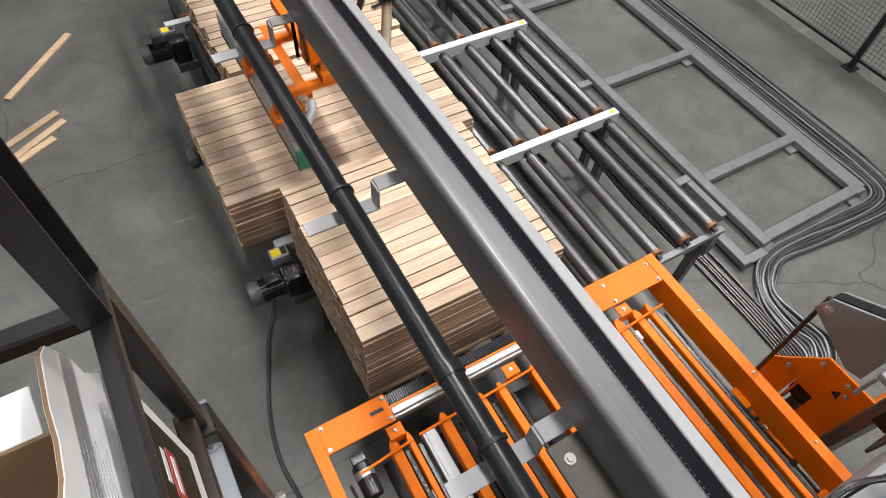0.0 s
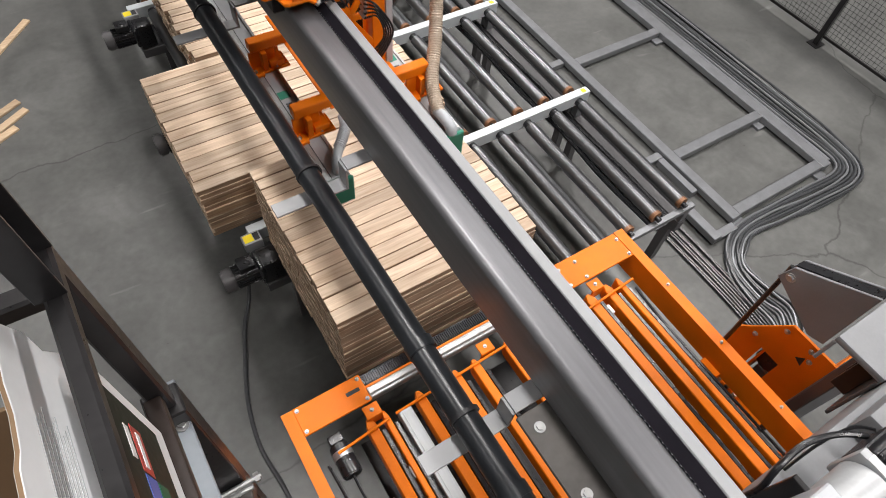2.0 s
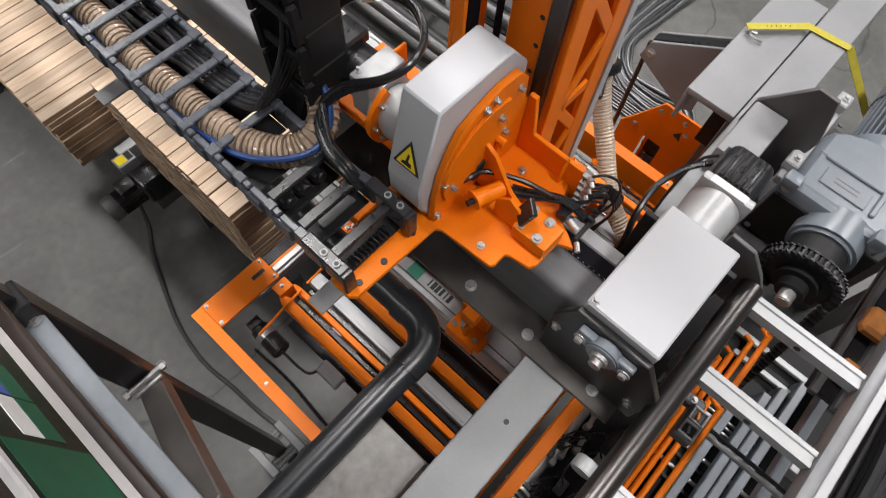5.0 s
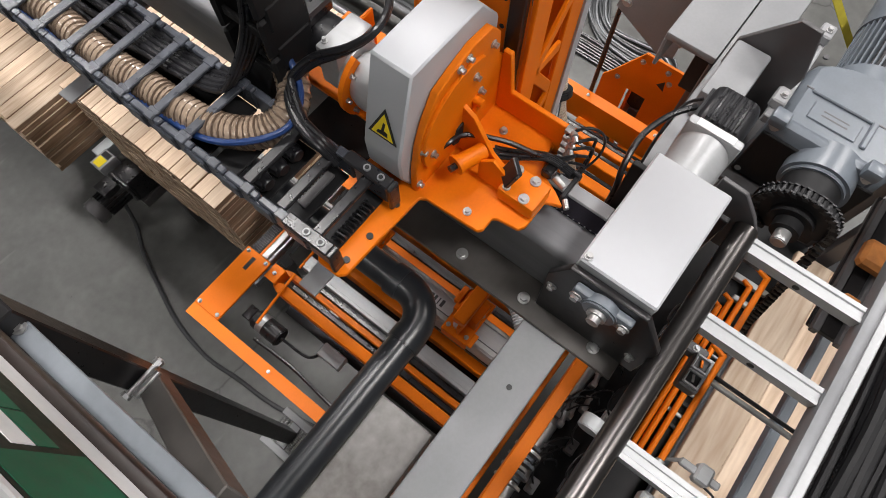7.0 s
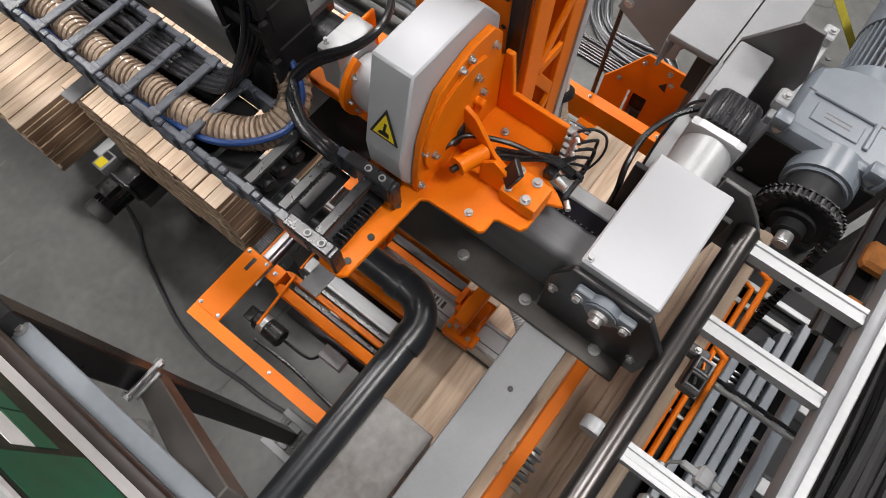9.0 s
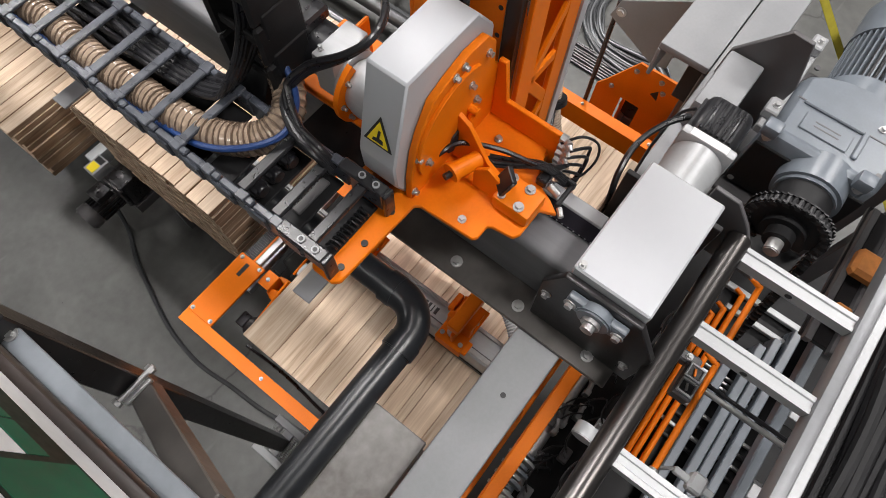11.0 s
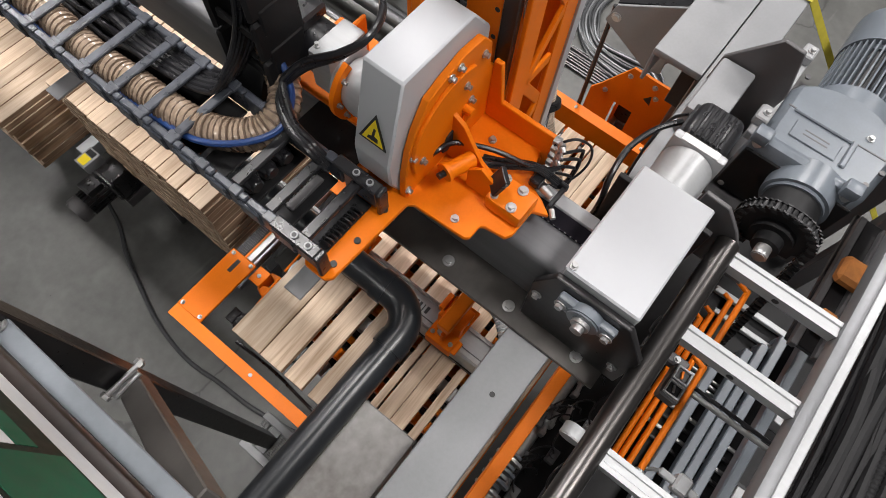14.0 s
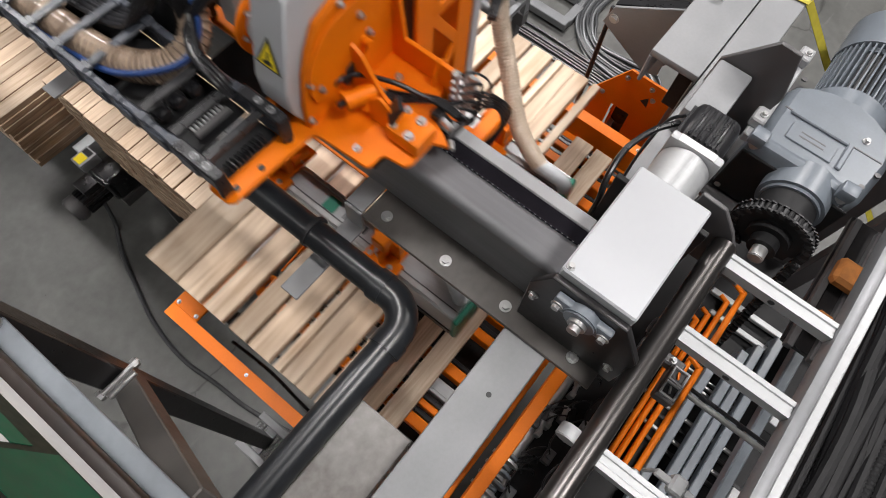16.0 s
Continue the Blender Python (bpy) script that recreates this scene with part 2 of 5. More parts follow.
def box(x0, x1, y0, y1, z0, z1, bevel=0.003, seg=1):
    bm = bmesh.new()
    m = Matrix.LocRotScale(((x0 + x1) / 2, (y0 + y1) / 2, (z0 + z1) / 2), None, (abs(x1 - x0), abs(y1 - y0), abs(z1 - z0)))
    bmesh.ops.create_cube(bm, size=1, matrix=m)
    if bevel:
        bmesh.ops.bevel(bm, geom=list(bm.edges), offset=bevel, segments=seg, affect="EDGES", profile=0.5)
    return bm


def bar(p0, p1, w, h, bevel=0.003, up=(0, 0, 1)):
    """A straight bar of section w x h from p0 to p1."""
    p0, p1 = Vector(p0), Vector(p1)
    d = p1 - p0
    bm = box(-w / 2, w / 2, 0, d.length, -h / 2, h / 2, bevel)
    y = d.normalized()
    u = Vector(up)
    if abs(y.dot(u)) > 0.98:
        u = Vector((1, 0, 0))
    x = y.cross(u).normalized()
    z = x.cross(y)
    m = Matrix((x, y, z)).transposed().to_4x4()
    m.translation = p0
    bm.transform(m)
    return bm


def cyl(p0, p1, r, seg=20, r2=None, bevel=0.0):
    p0, p1 = Vector(p0), Vector(p1)
    d = p1 - p0
    bm = bmesh.new()
    bmesh.ops.create_cone(bm, cap_ends=True, segments=seg, radius1=r, radius2=r if r2 is None else r2, depth=d.length)
    if bevel:
        bmesh.ops.bevel(bm, geom=[e for e in bm.edges if all(len(f.verts) > 4 or True for f in e.link_faces) and any(len(f.verts) > 4 for f in e.link_faces)], offset=bevel, segments=2, affect="EDGES")
    q = d.to_track_quat("Z", "Y").to_matrix().to_4x4()
    q.translation = (p0 + p1) / 2
    bm.transform(q)
    return bm


def smooth_path(pts, n=6):
    pts = [Vector(p) for p in pts]
    out = []
    for i in range(len(pts) - 1):
        a, b, c, d = pts[max(0, i - 1)], pts[i], pts[i + 1], pts[min(len(pts) - 1, i + 2)]
        for k in range(n):
            t = k / n
            out.append(0.5 * (2 * b + (c - a) * t + (2 * a - 5 * b + 4 * c - d) * t * t + (3 * b - a - 3 * c + d) * t * t * t))
    out.append(pts[-1])
    return out


def tube(pts, r, seg=8, n=6, radii=None, smooth=True):
    """A round tube swept along a path; radii(k) may vary its radius."""
    path = smooth_path(pts, n) if smooth else [Vector(p) for p in pts]
    bm = bmesh.new()
    rings = []
    u = None
    for i, p in enumerate(path):
        d = (path[min(i + 1, len(path) - 1)] - path[max(i - 1, 0)]).normalized()
        if u is None:
            u = d.orthogonal().normalized()
        u = (u - d * u.dot(d)).normalized()
        v = d.cross(u)
        rr = radii(i) if radii else r
        rings.append([bm.verts.new(p + rr * (math.cos(a) * u + math.sin(a) * v)) for a in (2 * math.pi * k / seg for k in range(seg))])
    for a, b in zip(rings, rings[1:]):
        for k in range(seg):
            bm.faces.new((a[k], a[(k + 1) % seg], b[(k + 1) % seg], b[k]))
    bm.faces.new(rings[0][::-1])
    bm.faces.new(rings[-1])
    bmesh.ops.recalc_face_normals(bm, faces=bm.faces)
    return bm


def ribbed(pts, r, pitch=0.012, depth=0.12, seg=14):
    """A corrugated hose."""
    path = smooth_path(pts, 40)
    out, left = [path[0]], pitch / 4
    for a, b in zip(path, path[1:]):
        d = (b - a).length
        s = left
        while s <= d:
            out.append(a.lerp(b, s / d))
            s += pitch / 4
        left = s - d
    return tube(out, r, seg, smooth=False, radii=lambda i: r * (1 - depth * (0, 0.5, 1, 0.5)[i % 4]))


def coil(pts, r, pitch, wire):
    """The wire that winds round a hose along a path."""
    path = smooth_path(pts, 40)
    out, u, run, step = [], None, 0.0, pitch / 12
    for a, b in zip(path, path[1:]):
        d = (b - a)
        n = d.normalized()
        u = n.orthogonal().normalized() if u is None else (u - n * u.dot(n)).normalized()
        v = n.cross(u)
        k = 0.0
        while k < d.length:
            w = 2 * math.pi * run / pitch
            out.append(a + n * k + r * (math.cos(w) * u + math.sin(w) * v))
            k += step
            run += step
    return tube(out, wire, 4, smooth=False)


def extrude(poly, axis, a, b, bevel=0.0):
    """A flat polygon given in the two other axes, thick from a to b along axis."""
    bm = bmesh.new()

    def at(p, v):
        c = list(p)
        c.insert("xyz".index(axis), v)
        return c

    lo = [bm.verts.new(at(p, a)) for p in poly]
    hi = [bm.verts.new(at(p, b)) for p in poly]
    bm.faces.new(lo)
    bm.faces.new(hi)
    for i in range(len(poly)):
        j = (i + 1) % len(poly)
        bm.faces.new((lo[i], lo[j], hi[j], hi[i]))
    bmesh.ops.recalc_face_normals(bm, faces=bm.faces)
    if bevel:
        bmesh.ops.bevel(bm, geom=list(bm.edges), offset=bevel, segments=1, affect="EDGES")
    return bm


def angle_bar(x, y0, y1, z, w, h, t, side=1):
    """An L section along y: a flat top from x, w wide towards side, and a leg h deep at x."""
    return join(box(min(x, x + side * w), max(x, x + side * w), y0, y1, z - t, z, 0.001), box(min(x, x + side * t), max(x, x + side * t), y0, y1, z - h, z - t, 0.001))


def bolt(parent, x, y, z, axis="z", r=0.009, sign=1):
    d = {"x": (sign, 0, 0), "y": (0, sign, 0), "z": (0, 0, sign)}[axis]
    p = Vector((x, y, z))
    d = Vector(d)
    part("bolt", join(cyl(p, p + d * 0.003, r * 1.5, 12), cyl(p + d * 0.003, p + d * 0.011, r, 6)), CHROME, parent)


# ---------------------------------------------------------------- hall
def sheet(name, co, material, label):
    bm = bmesh.new()
    bm.faces.new([bm.verts.new(c) for c in co])
    return solo(name, bm, material, label, name.split("_")[0], kind="structure", at=(0, 0, 0))


HX0, HX1, HY0, HY1, HZ = -14.0, 22.0, -14.0, 26.0, 12.0
solo("floor", box(HX0, HX1, HY0, HY1, -0.2, 0, 0), CONCRETE, "worn grey concrete floor with fine cracks", "floor", kind="structure", at=(0, 0, 0))
solo("wall_north", box(HX0, HX1, HY1, HY1 + 0.2, 0, HZ, 0), WALL, "plain painted hall wall", "wall", kind="structure")
solo("wall_south", box(HX0, HX1, HY0 - 0.2, HY0, 0, HZ, 0), WALL, "plain painted hall wall", "wall", kind="structure")
solo("wall_east", box(HX1, HX1 + 0.2, HY0 - 0.2, HY1 + 0.2, 0, HZ, 0), WALL, "plain painted hall wall", "wall", kind="structure")
solo("wall_west", box(HX0 - 0.2, HX0, HY0 - 0.2, HY1 + 0.2, 0, HZ, 0), WALL, "plain painted hall wall", "wall", kind="structure")
solo("ceiling", box(HX0 - 0.2, HX1 + 0.2, HY0 - 0.2, HY1 + 0.2, HZ, HZ + 0.2, 0), ROOF, "dark sheet metal hall ceiling", "ceiling", kind="structure")


def ceiling_light(x, y):
    t = thing("ceiling_light", (x, y, LAMP_Z), "long white hall lamp hung from the ceiling", "lamp", "hall lamps")
    part("housing", box(x - 0.5, x + 0.5, y - 1.25, y + 1.25, LAMP_Z + 0.01, LAMP_Z + 0.1, 0.01), WHITE, t)
    part("diffuser", box(x - 0.45, x + 0.45, y - 1.2, y + 1.2, LAMP_Z - 0.015, LAMP_Z + 0.008, 0), LED, t)
    for s in (-0.7, 0.7):
        part("hanger", cyl((x, y + s, LAMP_Z + 0.1), (x, y + s, HZ), 0.006, 6), DGREY, t)


for spot in LAMPS:
    ceiling_light(*spot)


# ---------------------------------------------------------------- gantry beam and its supports
def gantry_beam():
    t = thing("gantry_beam", (1.6, 3.0, 2.67), "long grey steel gantry beam with a toothed belt on top", "gantry beam")
    part("beam_tube", box(1.52, 1.670, 0.52, 9.6, 2.67, 2.868, 0.020, 5), BEAM, t)
    belt = part("belt", box(1.604, 1.642, 0.66, 9.5, 2.869, 2.874, 0.001), BELT, t, "black toothed drive belt")
    bm = bmesh.new()
    for k in range(330):
        bmesh.ops.create_cube(bm, size=1, matrix=Matrix.LocRotScale((1.6042, 0.66 + k * 0.014, 2.8735), None, (0.0022, 0.0035, 0.002)))
    part("belt_teeth", bm, FRAME, belt)
    part("guide_rail", box(1.6435, 1.678, 0.7, 9.5, 2.869, 2.876, 0.003), LIGHT, t, "light grey guide rail")
    part("side_rail", box(1.670, 1.684, 0.7, 9.5, 2.79, 2.84, 0.003), GREY, t)
    plate = part("foot_plate", box(1.432, 1.54, 0.50, 1.17, 2.656, 2.668, 0.002), RAW, t, "dark bolted foot plate")
    for y in (0.567, 0.757, 0.936, 1.121):
        bolt(plate, 1.47, y, 2.668, r=0.010)
    return t


gantry_beam()


def cross_beam():
    t = thing("cross_beam", (1.5, 0.67, 2.4), "grey painted square steel beam across the line", "steel beam")
    tube_part = part("beam_tube", box(0.05, 4.2, 0.612, 0.73, 2.50, 2.655, 0.008, 2), GREY, t)
    part("hole", cyl((1.285, 0.665, 2.654), (1.285, 0.665, 2.657), 0.0065, 12), INK, tube_part)
    for x in (0.12, 4.1):
        part("column", box(x - 0.06, x + 0.06, 0.612, 0.73, 0.0, 2.50, 0.006), GREY, t)
    return t


cross_beam()
t = thing("side_housing", (0.8, 0.81, 0), "grey painted steel housing with smudges beside the beam", "machine housing")
part("body", box(0.45, 1.10, 0.742, 0.882, 2.38, 2.588, 0.004), GREY, t)
part("lid", box(0.448, 1.105, 0.738, 0.886, 2.588, 2.60, 0.003), SMUDGED, t, "smudged grey lid")
part("leg", box(0.5, 0.62, 0.76, 0.86, 0, 2.38), GREY, t)


def far_portal():
    t = thing("beam_portal", (1.6, 9.55, 0), "grey steel portal carrying the far beam end", "steel frame")
    part("lintel", box(-0.6, 3.8, 9.48, 9.62, 2.5, 2.668), GREY, t)
    for x in (-0.55, 3.7):
        part("column", box(x - 0.07, x + 0.07, 9.48, 9.62, 0, 2.5), GREY, t)


far_portal()


def air_pipe():
    t = thing("air_pipe", (1.34, 3, 2.5), "glossy black plastic suction pipe with clamped joints", "pipe")
    r, z = 0.038, 2.605
    part("pipe", cyl((1.338, 1.01, z), (1.338, 9.4, z), r, 28), PIPE, t)
    arc = [(1.338, 1.03, z)] + [(1.338 - 0.078 + 0.078 * math.cos(a), 1.0 - 0.078 * math.sin(a), z) for a in np.linspace(0, math.pi / 2, 9)] + [(1.235, 0.922, z)]
    part("elbow", tube(arc, r * 1.08, 28, smooth=False), PIPE, t)
    part("lower_pipe", cyl((1.26, 0.922, z), (0.1, 0.922, z), r, 28), PIPE, t)
    for p, q in (((1.338, 1.01, z), (1.338, 1.05, z)), ((1.258, 0.922, z), (1.218, 0.922, z)), ((1.34, 1.46, z), (1.34, 1.50, z))):
        part("sleeve", cyl(p, q, r * 1.14, 28, bevel=0.003), PIPE, t)
    for y in (1.25, 2.19, 3.16, 4.2, 5.3):
        part("clamp", cyl((1.34, y, z), (1.34, y + 0.012, z), r * 1.16, 28), INK, t)
    return t


air_pipe()


def pipe_bracket(y):
    t = thing("pipe_bracket", (1.4, y, 2.55), "flat grey steel strap holding the pipe to the beam", "bracket", "pipe brackets")
    part("strap", box(1.19, 1.45, y - 0.028, y + 0.028, 2.535, 2.543, 0.001), LIGHT, t)
    part("riser", box(1.442, 1.45, y - 0.028, y + 0.028, 2.543, 2.63, 0.001), LIGHT, t)
    part("tab", box(1.45, 1.62, y - 0.028, y + 0.028, 2.628, 2.636, 0.001), LIGHT, t)


for y in (1.215, 2.16, 3.14, 4.2, 5.3):
    pipe_bracket(y)


# ---------------------------------------------------------------- beam end drive
def end_drive():
    t = thing("beam_drive", (1.64, 0.6, 2.6), "white boxed belt drive with bearing and servo motor", "drive unit")
    cover = part("cover", box(1.497, 1.79, 0.53, 0.697, 2.80, 2.966, 0.004), WHITE, t, "white sheet metal cover")
    bolt(cover, 1.51, 0.685, 2.966, r=0.006)
    side = part("side_plate", extrude([(0.47, 2.66), (0.73, 2.66), (0.735, 2.86), (0.70, 2.945), (0.53, 2.945), (0.47, 2.84)], "x", 1.478, 1.494, 0.002), DARK, t, "dark bearing plate")
    bearing = part("bearing", join(box(1.458, 1.478, 0.545, 0.675, 2.875, 2.925, 0.006, 2), cyl((1.452, 0.61, 2.90), (1.478, 0.61, 2.90), 0.038, 24, bevel=0.004)), GEAR_GREY, t, "flanged bearing block")
    part("shaft", join(cyl((1.43, 0.61, 2.90), (1.5, 0.61, 2.90), 0.013, 16), cyl((1.443, 0.61, 2.90), (1.453, 0.61, 2.90), 0.02, 16)), CHROME, bearing)
    for y in (0.557, 0.663):
        bolt(bearing, 1.458, y, 2.90, "x", 0.009, -1)
    for y, z in ((0.715, 2.82), (0.5, 2.74)):
        bolt(side, 1.478, y, z, "x", 0.008, -1)
    part("far_plate", box(1.79, 1.805, 0.50, 0.73, 2.66, 2.88, 0.002), DARK, t)
    gearhead = part("gearhead", cyl((1.79, 0.625, 2.83), (1.95, 0.625, 2.83), 0.062, 32, bevel=0.004), ALU, t, "silver planetary gearhead")
    part("adapter", box(1.95, 1.975, 0.56, 0.69, 2.765, 2.895, 0.006, 2), ALU, gearhead)
    motor = part("servo_motor", box(1.975, 2.105, 0.567, 0.683, 2.772, 2.888, 0.026, 3), BLACK, t, "black finned servo motor")
    for k in range(6):
        o = -0.05 + k * 0.02
        part("fin", box(1.985, 2.085, 0.625 + o * 0.7 - 0.004, 0.625 + o * 0.7 + 0.004, 2.885, 2.893, 0.001), BLACK, motor)
        part("fin", box(1.985, 2.085, 0.679, 0.688, 2.83 + o * 0.7 - 0.004, 2.83 + o * 0.7 + 0.004, 0.001), BLACK, motor)
    part("label_plate", box(1.952, 1.972, 0.58, 0.67, 2.895, 2.897, 0), PWHITE, motor)
    part("power_cable", tube([(2.05, 0.692, 2.83), (2.0, 0.73, 2.82), (1.92, 0.755, 2.81), (1.84, 0.75, 2.79), (1.80, 0.735, 2.74), (1.79, 0.735, 2.66)], 0.008, 8), BLACK, t)
    part("signal_cable", tube([(2.08, 0.69, 2.83), (2.06, 0.72, 2.80), (2.0, 0.73, 2.74), (1.93, 0.725, 2.665)], 0.004, 6), BLACK, t)
    return t


end_drive()


def gear_motor():
    t = thing("gear_motor", (2.35, 0.4, 2.6), "large blue-grey cast gear motor driving a chain", "gear motor")
    body = part("gearbox", join(extrude([(2.25, 0.515), (2.49, 0.515), (2.525, 0.48), (2.55, 0.42), (2.56, 0.35), (2.545, 0.28), (2.51, 0.225), (2.46, 0.20), (2.40, 0.195), (2.25, 0.215)], "z", 2.476, 2.70, 0.022), cyl((2.53, 0.335, 2.575), (2.60, 0.335, 2.575), 0.118, 40), box(2.235, 2.275, 0.245, 0.53, 2.476, 2.715, 0.016, 2), cyl((2.175, 0.345, 2.635), (2.28, 0.345, 2.635), 0.088, 36, bevel=0.01)), GEAR_GREY, t)
    for y, z in ((0.26, 2.70), (0.51, 2.70), (0.51, 2.5)):
        bolt(body, 2.235, y, z, "x", 0.010, -1)
    bolt(body, 2.44, 0.28, 2.70, "z", 0.007)
    part("name_field", box(2.31, 2.37, 0.33, 0.46, 2.70, 2.7045, 0.002), GEAR_GREY, body)
    part("name_step", box(2.305, 2.40, 0.30, 0.315, 2.698, 2.708, 0.003), GEAR_GREY, body)
    part("name_step", box(2.39, 2.40, 0.315, 0.48, 2.698, 2.708, 0.003), GEAR_GREY, body)
    for x in (2.335, 2.35):
        part("print_bar", box(x - 0.002, x + 0.002, 0.36, 0.43, 2.7045, 2.705, 0), DGREY, body)
    for x, y in ((2.585, 0.532), (2.314, 0.535)):
        lug = part("mount_lug", box(x - 0.026, x + 0.026, y - 0.016, y + 0.022, 2.690, 2.722, 0.004), LIGHT, body, "light grey mounting lug")
        bolt(lug, x, y, 2.722, r=0.007)
    part("flange_rail", box(2.26, 2.61, 0.516, 0.549, 2.66, 2.69, 0.003), LIGHT, body, "light grey mounting rail")
    for x, y in ((2.52, 0.50), (2.30, 0.235), (2.36, 0.215)):
        part("plug_screw", cyl((x, y, 2.698), (x, y, 2.703), 0.008, 10), DGREY, body)
    part("cover_seam", box(2.40, 2.404, 0.22, 0.50, 2.70, 2.7015, 0), DGREY, body)
    for y in (0.262, 0.513):
        part("lug", box(2.222, 2.262, y - 0.022, y + 0.022, 2.705, 2.742, 0.006, 2), GEAR_GREY, body)
    motor = part("motor", cyl((2.56, 0.335, 2.575), (2.90, 0.335, 2.575), 0.088, 40), GEAR_GREY, t, "finned electric motor")
    # ink-dark sleeve on the motor body paints the shade between fins
    part("fin_shade", cyl((2.615, 0.335, 2.575), (2.835, 0.335, 2.575), 0.0895, 40), INK, motor, "dark sleeve painting the shade between the fins")
    for k in range(40):
        a = 2 * math.pi * k / 40
        c, s = math.cos(a), math.sin(a)
        part("fin", bar((2.60, 0.335 + 0.097 * c, 2.575 + 0.097 * s), (2.84, 0.335 + 0.099 * c, 2.575 + 0.099 * s), 0.0045, 0.026, 0, up=(0, c, s)), GEAR_GREY, motor)
    part("fan_cowl", cyl((2.80, 0.335, 2.575), (3.0, 0.335, 2.575), 0.116, 40, bevel=0.02), GEAR_GREY, motor)
    # black plate and neck: the gearbox end's dirt and shade as colour
    part("grime_shade_plate", join(box(2.226, 2.2345, 0.222, 0.525, 2.482, 2.672, 0.003), cyl((2.10, 0.345, 2.635), (2.175, 0.345, 2.635), 0.072, 32)), MATT, t, "black plate for dirt and shade on the gearbox face")
    hub = part("output_hub", join(cyl((2.05, 0.345, 2.635), (2.13, 0.345, 2.635), 0.055, 28), cyl((2.02, 0.345, 2.635), (2.06, 0.345, 2.635), 0.036, 24)), MATT, t)
    part("shaft", cyl((1.985, 0.345, 2.635), (2.06, 0.345, 2.635), 0.02, 20, bevel=0.003), CHROME, hub)
    teeth = []
    for k in range(28):
        a = 2 * math.pi * k / 28
        teeth.append(((0.096 if k % 2 else 0.083) * math.cos(a) + 0.345, (0.096 if k % 2 else 0.083) * math.sin(a) + 2.635))
    part("sprocket", extrude(teeth, "x", 2.072, 2.086), MATT, t, "black toothed sprocket")
    return t


gear_motor()


def drive_chain():
    t = thing("roller_chain", (2.08, 0.3, 2.3), "oily black roller chain round the sprocket", "chain")
    pts = []
    for k in range(30):
        a = -0.35 * math.pi + k / 29 * 1.35 * math.pi
        pts.append((2.079, 0.345 + 0.096 * math.cos(a), 2.635 + 0.096 * math.sin(a)))
    for k in range(34):
        pts.append((2.079, 0.249 - 0.004 * k, 2.62 - 0.026 * k))
    for i, (x, y, z) in enumerate(pts):
        pin = [cyl((x - 0.018, y, z), (x + 0.016, y, z), 0.0075, 8), box(x - 0.016, x - 0.010, y - 0.012, y + 0.012, z - 0.008, z + 0.008, 0), box(x + 0.010, x + 0.014, y - 0.012, y + 0.012, z - 0.008, z + 0.008, 0)]
        part("link", join(*pin), INK if i % 2 else MATT, t)
    return t


drive_chain()


def motor_mount():
    t = thing("motor_mount", (2.3, 0.65, 2.6), "grey welded mount with dark gusset plates", "machine mount")
    part("block", box(2.16, 2.37, 0.614, 0.712, 2.655, 2.76, 0.008, 2), GREY, t)
    part("gusset", extrude([(0.72, 2.656), (0.715, 2.75), (0.612, 2.885), (0.555, 2.88), (0.52, 2.74), (0.55, 2.476), (0.608, 2.476), (0.611, 2.656)], "x", 2.373, 2.387, 0.002), DGREY, t, "dark grey gusset plate")
    part("side_gusset", extrude([(0.354, 2.67), (0.56, 2.67), (0.56, 2.895), (0.50, 2.89), (0.454, 2.836)], "x", 1.865, 1.877, 0.002), DGREY, t, "dark grey side plate")
    part("motor_shelf", box(2.19, 2.75, 0.20, 0.61, 2.455, 2.475, 0.003), DGREY, t)
    part("shaft_arm", box(1.80, 1.90, 0.50, 0.612, 2.64, 2.67, 0.003), DGREY, t)
    part("upper_plate", join(box(2.39, 2.98, 0.733, 0.892, 2.612, 2.64, 0.006, 2), box(2.39, 2.98, 0.880, 0.892, 2.50, 2.612, 0.003)), GREY, t, "grey folded cover plate")
    part("rear_wall", box(2.39, 2.98, 0.733, 0.745, 2.36, 2.611, 0.003), DGREY, t)
    for x in (2.50, 2.58, 2.66, 2.74):
        part("wall_rib", box(x - 0.008, x + 0.008, 0.746, 0.80, 2.36, 2.611, 0.002), DARK, t)
    return t


motor_mount()


def pulley_arm():
    t = thing("pulley_arm", (2.75, 1.02, 2.2), "grey sheet arm with a black rod to the table", "machine arm")
    part("arm_plate", extrude([(1.19, 2.20), (1.165, 2.29), (1.13, 2.31), (0.90, 2.45), (0.90, 2.10), (0.96, 2.08)], "x", 2.82, 2.832, 0.002), GREY, t)
    part("arm_plate", extrude([(1.19, 2.20), (1.165, 2.29), (1.13, 2.31), (0.90, 2.45), (0.90, 2.10), (0.96, 2.08)], "x", 2.885, 2.897, 0.002), GREY, t)
    part("belt", bar((2.858, 1.17, 2.285), (2.858, 0.90, 2.44), 0.04, 0.006, 0.001), BLACK, t)
    part("rod", cyl((2.858, 1.18, 2.25), (2.80, 1.155, 1.70), 0.010, 10), BLACK, t, "black threaded rod")
    bolt(t, 2.82, 1.15, 2.24, "x", 0.014, -1)
    part("post", box(2.90, 2.98, 0.747, 0.80, 0, 2.60, 0.005), DGREY, t)
    return t


pulley_arm()


